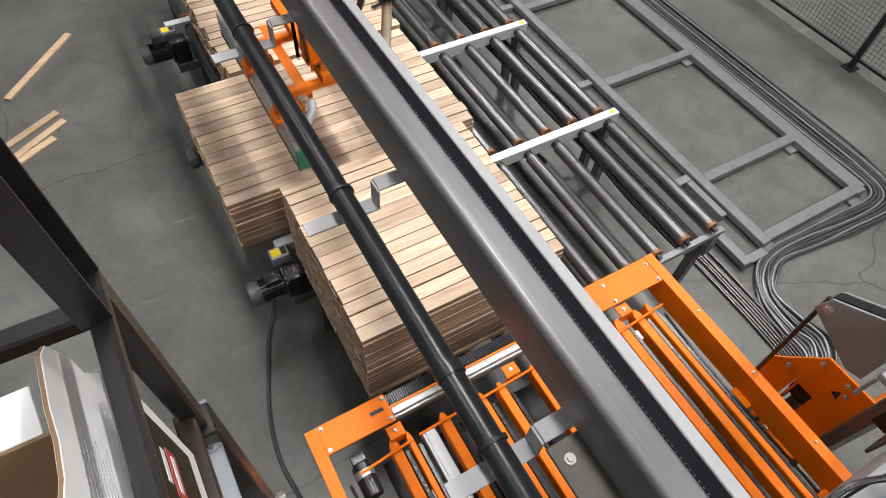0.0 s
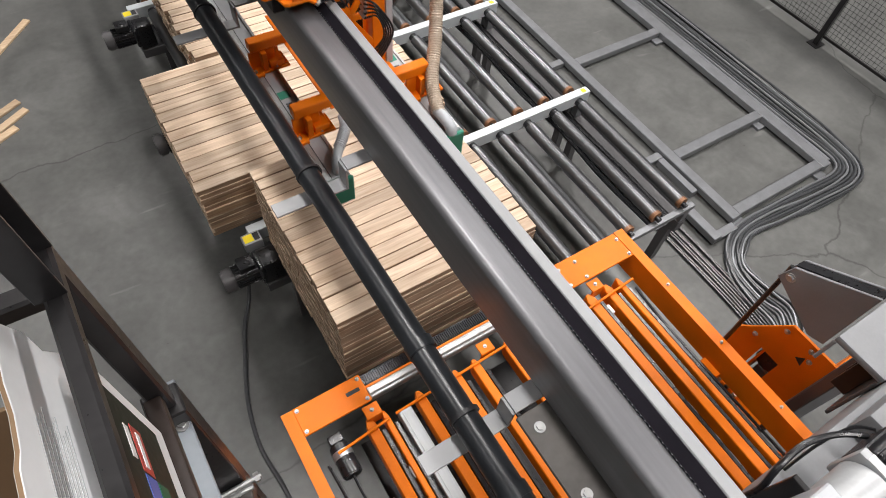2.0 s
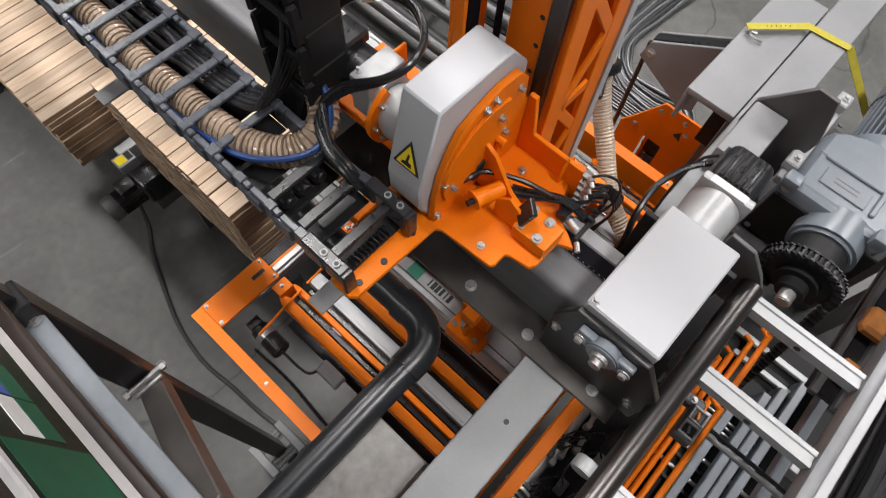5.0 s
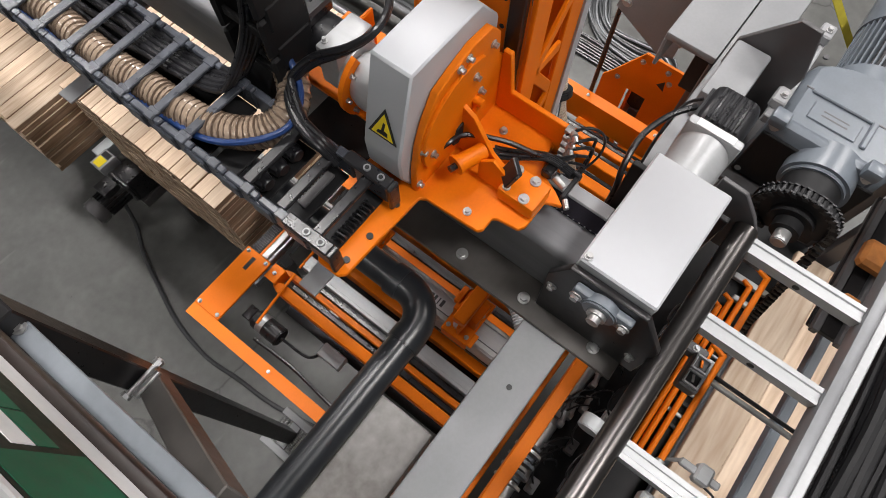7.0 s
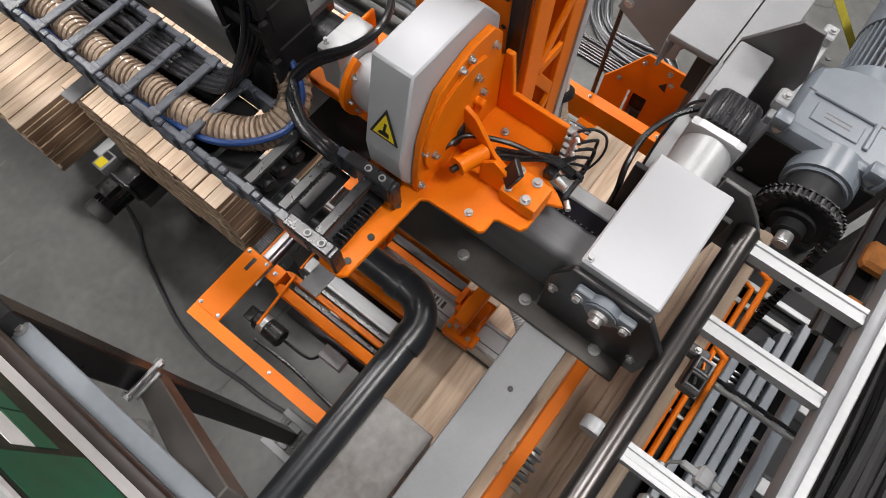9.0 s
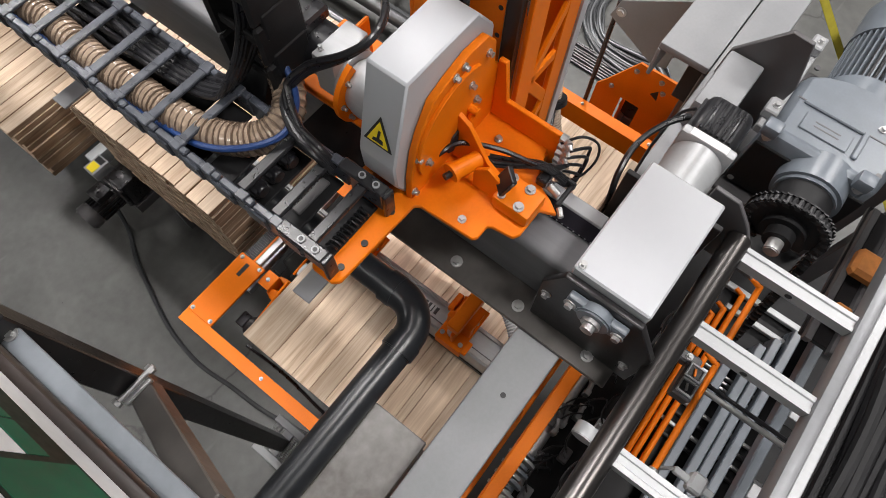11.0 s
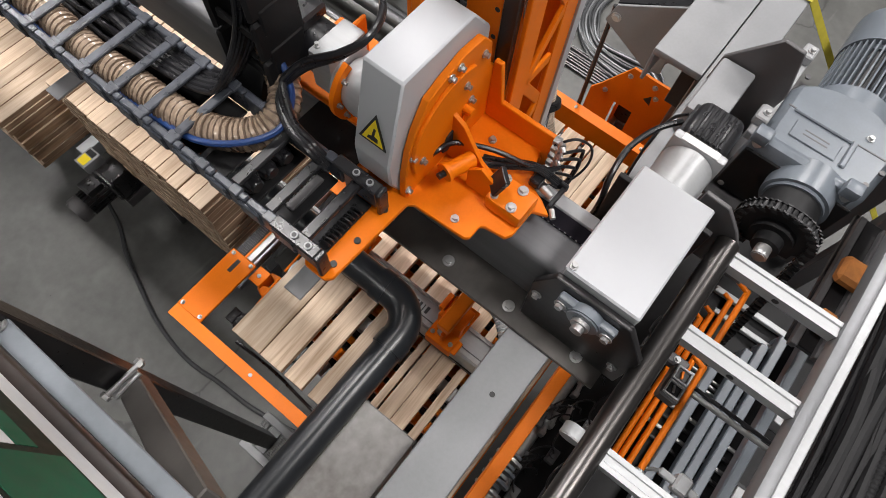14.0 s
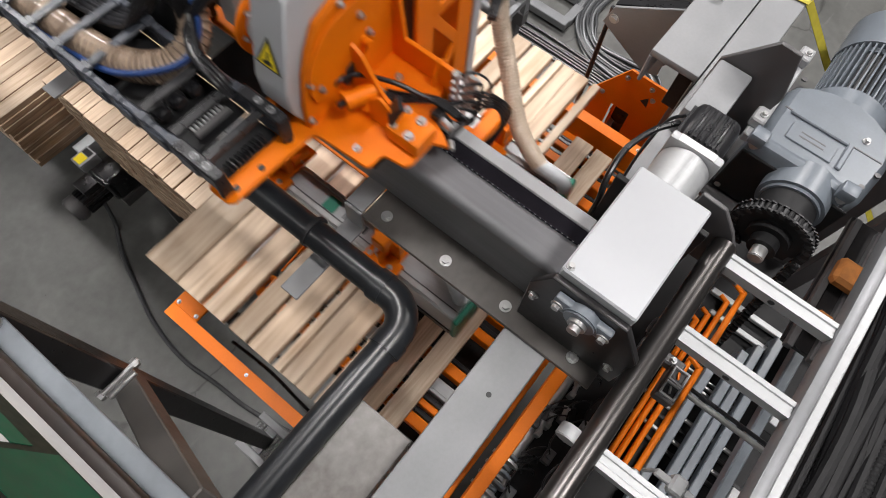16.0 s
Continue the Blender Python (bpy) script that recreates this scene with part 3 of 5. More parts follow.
def strap():
    t = thing("tie_strap", (3.0, 0.7, 2.66), "yellow ratchet strap hooked over the beam", "strap")
    web = part("webbing", join(bar((2.70, 0.885, 2.659), (2.835, 0.745, 2.661), 0.026, 0.002, 0), bar((2.835, 0.755, 2.661), (2.848, 0.609, 2.660), 0.026, 0.002, 0), bar((2.846, 0.609, 2.660), (3.576, -1.66, 0.012), 0.026, 0.002, 0, up=(0.3, 1, 0))), STRAP, t)
    for k in range(9):
        part("print_bar", box(2.741 + 0.010 * k, 2.746 + 0.010 * k, 0.838 - 0.0105 * k, 0.842 - 0.0105 * k, 2.6605, 2.6615, 0), INK, web)
    part("hook", tube([(2.69, 0.82, 2.648), (2.68, 0.85, 2.655), (2.70, 0.87, 2.648), (2.715, 0.85, 2.645)], 0.004, 6), CHROME, t)


strap()


# ---------------------------------------------------------------- stacking table
TZ = 1.72


def stacking_table():
    t = thing("stacking_table", (1.85, 1.0, 0), "orange powder coated layer table with long fork bars", "machine table")
    part("side_rail", extrude([(0.935, TZ - 0.10), (0.941, TZ - 0.10), (0.941, TZ - 0.006), (0.985, TZ - 0.006), (0.985, TZ), (0.935, TZ)], "y", 0.55, 1.84, 0.001), ORANGE, t)
    part("side_rail", extrude([(2.737, TZ - 0.15), (2.745, TZ - 0.15), (2.745, TZ - 0.008), (2.792, TZ - 0.008), (2.792, TZ), (2.737, TZ)], "y", 0.55, 1.865, 0.001), ORANGE, t)
    lp = part("corner_plate", join(box(0.985, 1.285, 1.715, 1.842, TZ - 0.012, TZ, 0.002), box(0.985, 1.285, 1.83, 1.842, TZ - 0.10, TZ - 0.012, 0.002)), ORANGE, t)
    part("slot", box(1.20, 1.26, 1.775, 1.792, TZ, TZ + 0.001, 0), INK, lp)
    rp = part("corner_plate", join(box(2.33, 2.734, 1.715, 1.862, TZ - 0.012, TZ, 0.002), box(2.33, 2.734, 1.85, 1.862, TZ - 0.10, TZ - 0.012, 0.002)), ORANGE, t)
    for p, xs in ((lp, (1.0, 1.27)), (rp, (2.35, 2.45, 2.72))):
        for x in xs:
            bolt(p, x, 1.73, TZ, r=0.006)
            bolt(p, x, 1.825, TZ, r=0.006)
    part("cross_rail", join(box(1.285, 2.33, 1.725, 1.775, TZ - 0.05, TZ - 0.008, 0.004), box(1.285, 2.33, 1.738, 1.762, TZ - 0.008, TZ + 0.008, 0.003)), CHROME, t, "bright linear rail across the table end")
    comb = [box(1.285, 2.33, 1.79, 1.84, TZ - 0.07, TZ - 0.03, 0.002)]
    for k in range(104):
        comb.append(box(1.289 + k * 0.01, 1.294 + k * 0.01, 1.795, 1.838, TZ - 0.032, TZ - 0.018, 0))
    part("rail_lip", box(1.285, 2.33, 1.776, 1.786, TZ - 0.05, TZ - 0.012, 0.001), ORANGE, t)
    part("brush_strip", join(*comb), BLACK, t, "black comb strip")
    for x, w in ((1.235, 0.045), (1.305, 0.026), (1.47, 0.045), (1.655, 0.04), (1.755, 0.04), (1.93, 0.04), (2.18, 0.04), (2.415, 0.05), (2.525, 0.045), (2.60, 0.03)):
        f = part("fork_bar", extrude([(x - w / 2, 0.58), (x - w / 2, 1.635), (x - w / 5, 1.668), (x + w / 5, 1.668), (x + w / 2, 1.635), (x + w / 2, 0.58)], "z", TZ - 0.12, TZ - 0.045, 0.004), ORANGE, t)
        part("chain_track", box(x + w / 2 + 0.006, x + w / 2 + 0.024, 0.58, 1.60, TZ - 0.10, TZ - 0.055, 0.002), BLACK, f, "black chain track beside the bar")
    for x in (1.385, 2.31):
        part("profile", join(box(x - 0.03, x + 0.03, 0.58, 1.63, TZ - 0.10, TZ - 0.035, 0.003), box(x - 0.016, x + 0.016, 0.59, 1.62, TZ - 0.034, TZ - 0.030, 0)), ALU, t, "grooved aluminium profile")
    for x0, x1, y in ((1.07, 1.31, 1.60), (1.345, 1.93, 1.625), (2.36, 2.66, 1.60)):
        part("stop_bar", cyl((x0, y, TZ - 0.035), (x1, y + 0.02, TZ - 0.030), 0.006, 10), ORANGE, t, "thin orange stop rod")
    for x in (1.265, 1.83, 2.47):
        pl = part("corner_bracket", join(box(x - 0.035, x + 0.035, 1.655, 1.712, TZ - 0.03, TZ - 0.022, 0.002), box(x - 0.035, x + 0.035, 1.655, 1.663, TZ - 0.10, TZ - 0.03, 0.002)), ORANGE, t)
        bolt(pl, x, 1.685, TZ - 0.022, r=0.006)
    for x, y in ((1.56, 1.30), (1.30, 1.12), (2.47, 1.28), (2.25, 1.05)):
        part("damper", join(cyl((x, y, TZ - 0.09), (x, y + 0.16, TZ - 0.09), 0.016, 14), cyl((x, y + 0.16, TZ - 0.09), (x, y + 0.24, TZ - 0.09), 0.006, 10)), DARK, t, "dark gas damper")
        part("sensor", box(x - 0.014, x + 0.014, y + 0.25, y + 0.30, TZ - 0.10, TZ - 0.06, 0.004), PWHITE, t, "small white sensor")
    for x in (1.02, 2.70):
        part("energy_cable", tube([(x, 0.3, TZ - 0.12), (x + 0.01, 0.7, TZ - 0.14), (x - 0.01, 1.1, TZ - 0.12), (x + 0.008, 1.4, TZ - 0.15), (x, 1.6, TZ - 0.12)], 0.007, 8), BLACK, t)
    for y in (0.98, 1.42):
        bolt(t, 0.962, y, TZ, r=0.005)
    for y in (0.8, 1.15, 1.5):
        bolt(t, 2.765, y, TZ, r=0.005)
    mo = part("small_motor", join(cyl((1.09, 1.52, TZ - 0.14), (1.09, 1.66, TZ - 0.14), 0.042, 24, bevel=0.005), box(1.06, 1.12, 1.66, 1.70, TZ - 0.18, TZ - 0.10)), BLACK, t, "small black gear motor")
    part("motor_ring", cyl((1.09, 1.60, TZ - 0.14), (1.09, 1.63, TZ - 0.14), 0.0435, 24), CHROME, mo, "bright motor band")
    part("motor_cable", tube([(1.09, 1.52, TZ - 0.14), (1.10, 1.40, TZ - 0.2), (1.16, 1.36, TZ - 0.2), (1.2, 1.3, TZ - 0.16)], 0.006, 6), BLACK, mo)
    part("sensor", box(1.13, 1.19, 1.25, 1.36, TZ - 0.17, TZ - 0.12, 0.004), LIGHT, t)
    part("base_beam", box(1.0, 2.79, 0.56, 0.64, TZ - 0.25, TZ - 0.121, 0.004), ORANGE, t)
    # added dark sheet: hides and shades the bright floor below the forks
    part("shade_tray", box(1.20, 2.66, 0.6, 1.70, TZ - 0.46, TZ - 0.44, 0.003), DARK, t, "dark sheet added under the forks for shade")
    part("front_beam", box(0.92, 2.8, 0.50, 0.545, 1.90, 2.0, 0.003), ORANGE, t)
    for x in (1.05, 2.74):
        part("leg", box(x - 0.05, x + 0.05, 0.56, 0.66, 0, TZ - 0.25, 0.004), ORANGE, t)
    part("leg", box(2.68, 2.78, 1.05, 1.15, 0, TZ - 0.13, 0.004), ORANGE, t)
    return t


stacking_table()


def table_bracket():
    t = thing("lift_bracket", (3.0, 0.95, 0), "orange folded bracket with cut-outs beside the table", "bracket")
    x0, x1 = 2.94, 2.952
    part("face_plate", extrude([(1.17, 1.68), (1.135, 1.73), (1.02, 1.93), (0.79, 1.93), (0.79, 1.68)], "x", x0, x1), ORANGE, t)
    part("lower_plate", extrude([(1.17, 1.68), (1.04, 1.68), (1.04, 1.50), (0.94, 1.50), (0.94, 1.68), (0.79, 1.68), (0.79, 1.30), (1.17, 1.30)], "x", x0, x1), ORANGE, t)
    part("triangle_hole", extrude([(0.925, 1.80), (0.895, 1.84), (0.885, 1.78)], "x", x0 - 0.001, x0), INK, t)
    part("side_fold", box(2.953, 3.22, 0.79, 0.802, 1.30, 1.93, 0.002), ORANGE, t)
    part("rib", extrude([(2.952, 1.30), (2.952, 1.75), (3.20, 1.55), (3.20, 1.30)], "y", 1.02, 1.03, 0.002), ORANGE, t)
    part("ledge", box(2.80, 2.94, 0.78, 1.16, 1.36, 1.375, 0.002), ORANGE, t)
    part("roller_drum", cyl((2.99, 0.98, 1.58), (3.16, 0.98, 1.58), 0.06, 20), BLACK, t)
    part("hose", tube([(2.82, 1.12, 1.40), (2.86, 1.02, 1.46), (2.88, 0.92, 1.42), (2.93, 0.84, 1.46), (2.95, 0.76, 1.5)], 0.014, 8), BLACK, t)
    for k in range(4):
        part("fitting", cyl((2.84, 1.10 - 0.05 * k, 1.385), (2.84, 1.10 - 0.05 * k, 1.43), 0.012, 10), CHROME if k % 2 else BLACK, t)
    for y, z in ((0.90, 1.895), (0.875, 1.84), (1.02, 1.88), (1.10, 1.72)):
        bolt(t, x0, y, z, "x", 0.009, -1)
    part("post", box(3.0, 3.16, 0.86, 1.0, 0, 1.50, 0.005), DGREY, t)


table_bracket()


# ---------------------------------------------------------------- infeed conveyor
def infeed():
    t = thing("infeed_conveyor", (1.6, 0.0, 0), "aluminium framed board infeed with orange push rods", "conveyor")
    z = 2.80
    for x in (1.0, 1.298, 1.619, 1.831):
        p = part("cross_profile", extrude([(x - 0.02, z - 0.032), (x - 0.02, z), (x - 0.009, z), (x - 0.007, z - 0.004), (x + 0.007, z - 0.004), (x + 0.009, z), (x + 0.02, z), (x + 0.02, z - 0.032)], "y", 0.165, 0.425), ALU, t)
        part("slot_hole", cyl((x - 0.021, 0.30, z - 0.017), (x - 0.0195, 0.30, z - 0.017), 0.008, 10), INK, p)
    part("tie_tube", cyl((0.7, 0.449, 2.79), (1.86, 0.449, 2.79), 0.0275, 48), POLISHED, t, "polished dark round tube")
    part("side_rail", box(0.6, 2.9, 0.136, 0.164, z - 0.04, z + 0.010, 0.004, 2), FRAME, t, "blue-grey side rail")
    part("rail_strip", box(0.6, 2.9, 0.112, 0.1355, z - 0.06, z + 0.002, 0.003), ALU, t, "bright aluminium edge strip")
    # upper tier, above the boards
    for x0, x1, y, zz in ((1.40, 1.722, 0.281, 2.49), (1.77, 1.981, 0.287, 2.49), (1.60, 2.43, 0.125, 1.655), (1.60, 2.33, 0.160, 1.655), (1.60, 2.28, 0.188, 1.655)):
        r = part("push_rod", cyl((x0, y, zz), (x1, y, zz), 0.0085 if zz > 2 else 0.012, 14, bevel=0.002), ORANGE, t, "orange push rod")
        part("elbow", cyl((x1 - 0.008, y, zz + 0.002), (x1 + 0.004, y + 0.036, zz + 0.006), 0.0075 if zz > 2 else 0.010, 12), ORANGE, r)
        part("rod_foot", cyl((x0 - 0.03, y, zz), (x0, y, zz), 0.012, 12), CHROME, r)
    for y0, y1, x, w in ((-0.20, 0.20, 2.44, 0.014), (-0.12, 0.16, 2.35, 0.012), (-0.14, 0.24, 2.03, 0.006), (-0.14, 0.24, 2.055, 0.006), (-0.14, 0.22, 2.08, 0.005)):
        part("guide_bar", box(x - w, x + w, y0, y1, 1.632, 1.655, 0.003), ALU if w > 0.01 else CHROME, t)
    slat = part("slat", box(1.12, 2.25, 0.006, 0.036, 2.255, 2.30, 0.004), GEAR_GREY, t, "blue-grey slat")
    part("slat_hanger", box(1.13, 1.16, 0.006, 0.036, 2.30, 2.70, 0.003), GEAR_GREY, slat)
    part("slat_hanger", box(2.21, 2.24, 0.006, 0.036, 2.30, 2.40, 0.003), GEAR_GREY, slat)
    part("cylinder_rod", cyl((1.655, 0.31, 2.45), (1.655, 0.0, 2.45), 0.008, 12), CHROME, t, "bright cylinder rod")
    part("cylinder_rod", cyl((1.675, 0.31, 2.445), (1.675, 0.0, 2.445), 0.006, 10), BLACK, t)
    part("under_plate", box(1.97, 2.46, 0.02, 0.125, 2.405, 2.425, 0.003), DARK, t, "dark oily plate")
    for y in (0.04, 0.11):
        part("plate_angle", box(1.95, 2.44, y - 0.010, y + 0.010, 2.425, 2.45, 0.002), DGREY, t)
    blk = part("pneumatic_block", join(box(1.415, 1.465, 0.155, 0.195, 2.44, 2.475, 0.006), box(1.428, 1.448, 0.13, 0.235, 2.45, 2.465, 0.003)), ALU, t)
    part("piston", cyl((1.438, 0.235, 2.457), (1.41, 0.275, 2.47), 0.005, 10), CHROME, blk)
    part("clip", tube([(1.36, 0.17, 2.47), (1.38, 0.14, 2.48), (1.41, 0.13, 2.46), (1.42, 0.16, 2.45)], 0.003, 6), BLACK, blk)
    # lower tier, under the boards
    for y, x0, x1 in ((0.053, 0.95, 2.20), (-0.022, 0.95, 2.26), (-0.062, 0.95, 2.32), (-0.113, 0.95, 2.40), (-0.19, 0.95, 2.5)):
        s = part("slat", box(x0, x1, y - 0.017, y + 0.017, 1.66, 1.7065, 0.004), GEAR_GREY, t)
        part("slat_end", box(x1 - 0.035, x1, y - 0.017, y + 0.017, 1.62, 1.6595, 0.002), GEAR_GREY, s)
    for k, (x, y) in enumerate(((1.45, 0.36), (1.62, 0.31), (1.32, 0.30), (1.78, 0.24), (1.50, 0.24), (1.25, 0.40), (2.05, 0.30))):
        v = part("air_valve", join(box(x - 0.03, x + 0.03, y - 0.018, y + 0.018, 1.62, 1.655, 0.004), cyl((x, y, 1.655), (x, y, 1.68), 0.012, 12)), ALU if k % 2 else DGREY, t)
        part("air_line", tube([(x, y, 1.675), (x + 0.04, y + 0.03, 1.69), (x + 0.12, y + 0.02, 1.68), (x + 0.2, y - 0.03, 1.63)], 0.004, 6), (BLACK, MATT, BLACK)[k % 3], v)
    for k in range(4):
        part("guide_rod", cyl((1.75 + 0.05 * k, 0.215, 1.635), (1.75 + 0.05 * k, -0.2, 1.635), 0.009, 10), CHROME if k % 2 else DARK, t)
    va = part("valve", join(box(1.572, 1.668, 0.298, 0.350, 2.49, 2.535, 0.005), box(1.66, 1.69, 0.318, 0.378, 2.485, 2.525, 0.005)), DGREY, t, "grey valve clamp with square ports")
    for x in (1.599, 1.642):
        ring = join(box(x - 0.020, x + 0.020, 0.303, 0.308, 2.535, 2.545, 0.002), box(x - 0.020, x + 0.020, 0.340, 0.345, 2.535, 2.545, 0.002), box(x - 0.020, x - 0.015, 0.306, 0.342, 2.535, 2.545, 0.001), box(x + 0.015, x + 0.020, 0.306, 0.342, 2.535, 2.545, 0.001))
        rp = part("port_rim", ring, LIGHT, va, "light grey port rim")
        part("port_well", box(x - 0.015, x + 0.015, 0.308, 0.340, 2.5352, 2.5362, 0), INK, rp)
        part("port_pin", bar((x - 0.008, 0.322, 2.5395), (x + 0.010, 0.328, 2.541), 0.006, 0.006, 0.001), ORANGE if x > 1.62 else CHROME, rp)
    bolt(va, 1.676, 0.352, 2.525, r=0.006)
    part("clamp", box(1.22, 1.32, 0.22, 0.28, 2.45, 2.50, 0.006), ALU, t)
    for k, (x, y) in enumerate(((1.52, 0.465), (1.50, 0.44), (1.545, 0.43), (1.56, 0.455), (1.24, 0.475), (1.27, 0.46), (1.305, 0.45), (1.26, 0.435), (1.60, 0.40), (1.36, 0.43), (1.70, 0.42))):
        f = part("push_fitting", join(cyl((x, y, 1.665), (x + 0.03, y + 0.006, 1.672), 0.010, 10), cyl((x + 0.03, y + 0.006, 1.672), (x + 0.042, y + 0.009, 1.675), 0.014, 8), box(x - 0.02, x + 0.004, y - 0.012, y + 0.012, 1.60, 1.675, 0.003)), CHROME if k % 3 else DGREY, t, "bright push-in air fitting")
        part("air_line", tube([(x + 0.042, y + 0.009, 1.675), (x + 0.08, y - 0.012, 1.685), (x + 0.11, y - 0.05, 1.675), (x + 0.10, y - 0.07, 1.63)], 0.0035, 6), BLACK, f)
    for k in range(8):
        part("sprocket_wheel", cyl((1.18 + 0.02 * k, 0.50, 1.9), (1.19 + 0.02 * k, 0.50, 1.9), 0.035 if k % 2 else 0.05, 16), GEAR_GREY if k % 3 else CHROME, t)
    part("drive_shaft", cyl((0.9, 0.46, 1.62), (2.7, 0.46, 1.62), 0.022, 16), CHROME, t)
    for x in (1.1, 1.42, 1.75, 2.1, 2.5):
        part("chain_rail", join(box(x - 0.03, x + 0.03, -2.4, -0.22, 1.62, 1.7065, 0.003)), ALU, t)
        part("wear_strip", box(x + 0.034, x + 0.05, -2.4, -0.22, 1.63, 1.69, 0.002), BLACK, t)
    part("bed", box(0.75, 2.85, -2.5, 0.46, 1.30, 1.619, 0.004), MATT, t, "dark machine bed")
    for x in (0.8, 2.8):
        part("leg", box(x - 0.05, x + 0.05, -0.1, 0.0, 0, 1.30, 0.004), DGREY, t)
        part("mast", box(x - 0.04, x + 0.04, 0.0, 0.10, 1.619, z - 0.06, 0.004), DGREY, t)
    part("roller_disc", cyl((1.366, 0.445, 2.42), (1.404, 0.445, 2.42), 0.033, 24, bevel=0.003), ALU, t)
    return t


infeed()


def hose_loom():
    bms = []
    rng = random.Random(3)
    for k in range(20):
        y, z = 0.082 - 0.020 * (k % 10), 2.685 + 0.024 * (k // 10)
        drift = rng.uniform(-0.03, 0.03)
        pts = [(0.5 + 0.3 * i, y + drift * math.sin(0.9 * i + k) + rng.uniform(-0.007, 0.007), z + 0.012 + rng.uniform(-0.010, 0.022)) for i in range(9)]
        if k % 7 == 3:
            bms.append(ribbed(pts, 0.013, 0.011, 0.2, 10))
        else:
            bms.append(tube(pts, rng.choice((0.007, 0.010, 0.013, 0.016)), 10, 6))
    t = thing("hose_loom", (1.6, 0, 2.6), "bundle of black hoses along the rail", "cables")
    for b in bms:
        part("hose", b, MATT, t)
    part("tray", box(0.5, 2.9, -0.12, 0.10, 2.655, 2.67, 0.002), DGREY, t)
    for x in (0.7, 2.7):
        part("tray_leg", box(x - 0.03, x + 0.03, -0.08, -0.02, 0, 2.655, 0.003), DGREY, t)


hose_loom()
t = thing("wood_block", (2.2, 0.11, 2.45), "rough orange-stained wooden block on the machine plate", "wood block")
part("block", box(2.18, 2.27, 0.035, 0.115, 2.451, 2.495, 0.012), COPPER, t)
part("block", box(2.02, 2.08, 0.055, 0.10, 2.451, 2.485, 0.006), COPPER, t)


# ---------------------------------------------------------------- roller conveyor
def roller_bay(y0, first=False):
    y1 = y0 + 1.20
    t = thing("roller_conveyor", (2.7, (y0 + y1) / 2, 0), "steel roller conveyor bay with dark bright-worn rollers", "conveyor", "conveyor bays")
    part("head_rail", join(box(1.25, 4.17, y1 + 0.03, y1 + 0.10, 0.74, 0.845, 0.003)), RAIL, t, "light grey channel rail")
    part("tail_rail", box(1.25, 4.17, y0 - 0.03, y0 + 0.015, 0.70, 0.745, 0.002), FRAME, t)
    sticker = part("rail_sticker", box(4.10, 4.14, y1 + 0.045, y1 + 0.085, 0.845, 0.8465, 0), YELLOW, t)
    for k in range(11):
        x = 4.055 - 0.262 * k
        r = part("roller", cyl((x, y0 + 0.03, 0.785), (x, y1 - 0.02, 0.785), 0.047, 36), ROLLER, t)
        part("end_ring", cyl((x, y0 + 0.015, 0.785), (x, y0 + 0.045, 0.785), 0.0475, 20), RUST, r, "rust-brown end ring")
        part("hub", cyl((x, y1 - 0.02, 0.785), (x, y1 + 0.03, 0.785), 0.036, 16), BLACK, r)
        part("stub", cyl((x, y0 - 0.02, 0.785), (x, y0 + 0.015, 0.785), 0.02, 12), BLACK, r)
    for x in (1.6, 2.6, 3.42, 3.92):
        part("cover_strip", box(x - 0.06, x + 0.06, y0, y1, 0.60, 0.61, 0.001), FRAME, t)
    for x in (1.48, 4.12):
        part("side_beam", box(x - 0.04, x + 0.04, y0 - 0.03, y1 + 0.10, 0.46, 0.58, 0.004), DGREY, t)
        for y in (y0 + 0.05, y1):
            part("leg", box(x - 0.035, x + 0.035, y - 0.035, y + 0.035, 0, 0.46, 0.003), DGREY, t)
        part("upright", box(x - 0.03, x + 0.03, y1 + 0.035, y1 + 0.095, 0.58, 0.74, 0.002), FRAME, t)
        part("upright", box(x - 0.03, x + 0.03, y0 - 0.025, y0 + 0.01, 0.58, 0.70, 0.002), FRAME, t)
    return t


for y0 in (2.17, 3.50, 4.83, 6.16):
    roller_bay(y0)


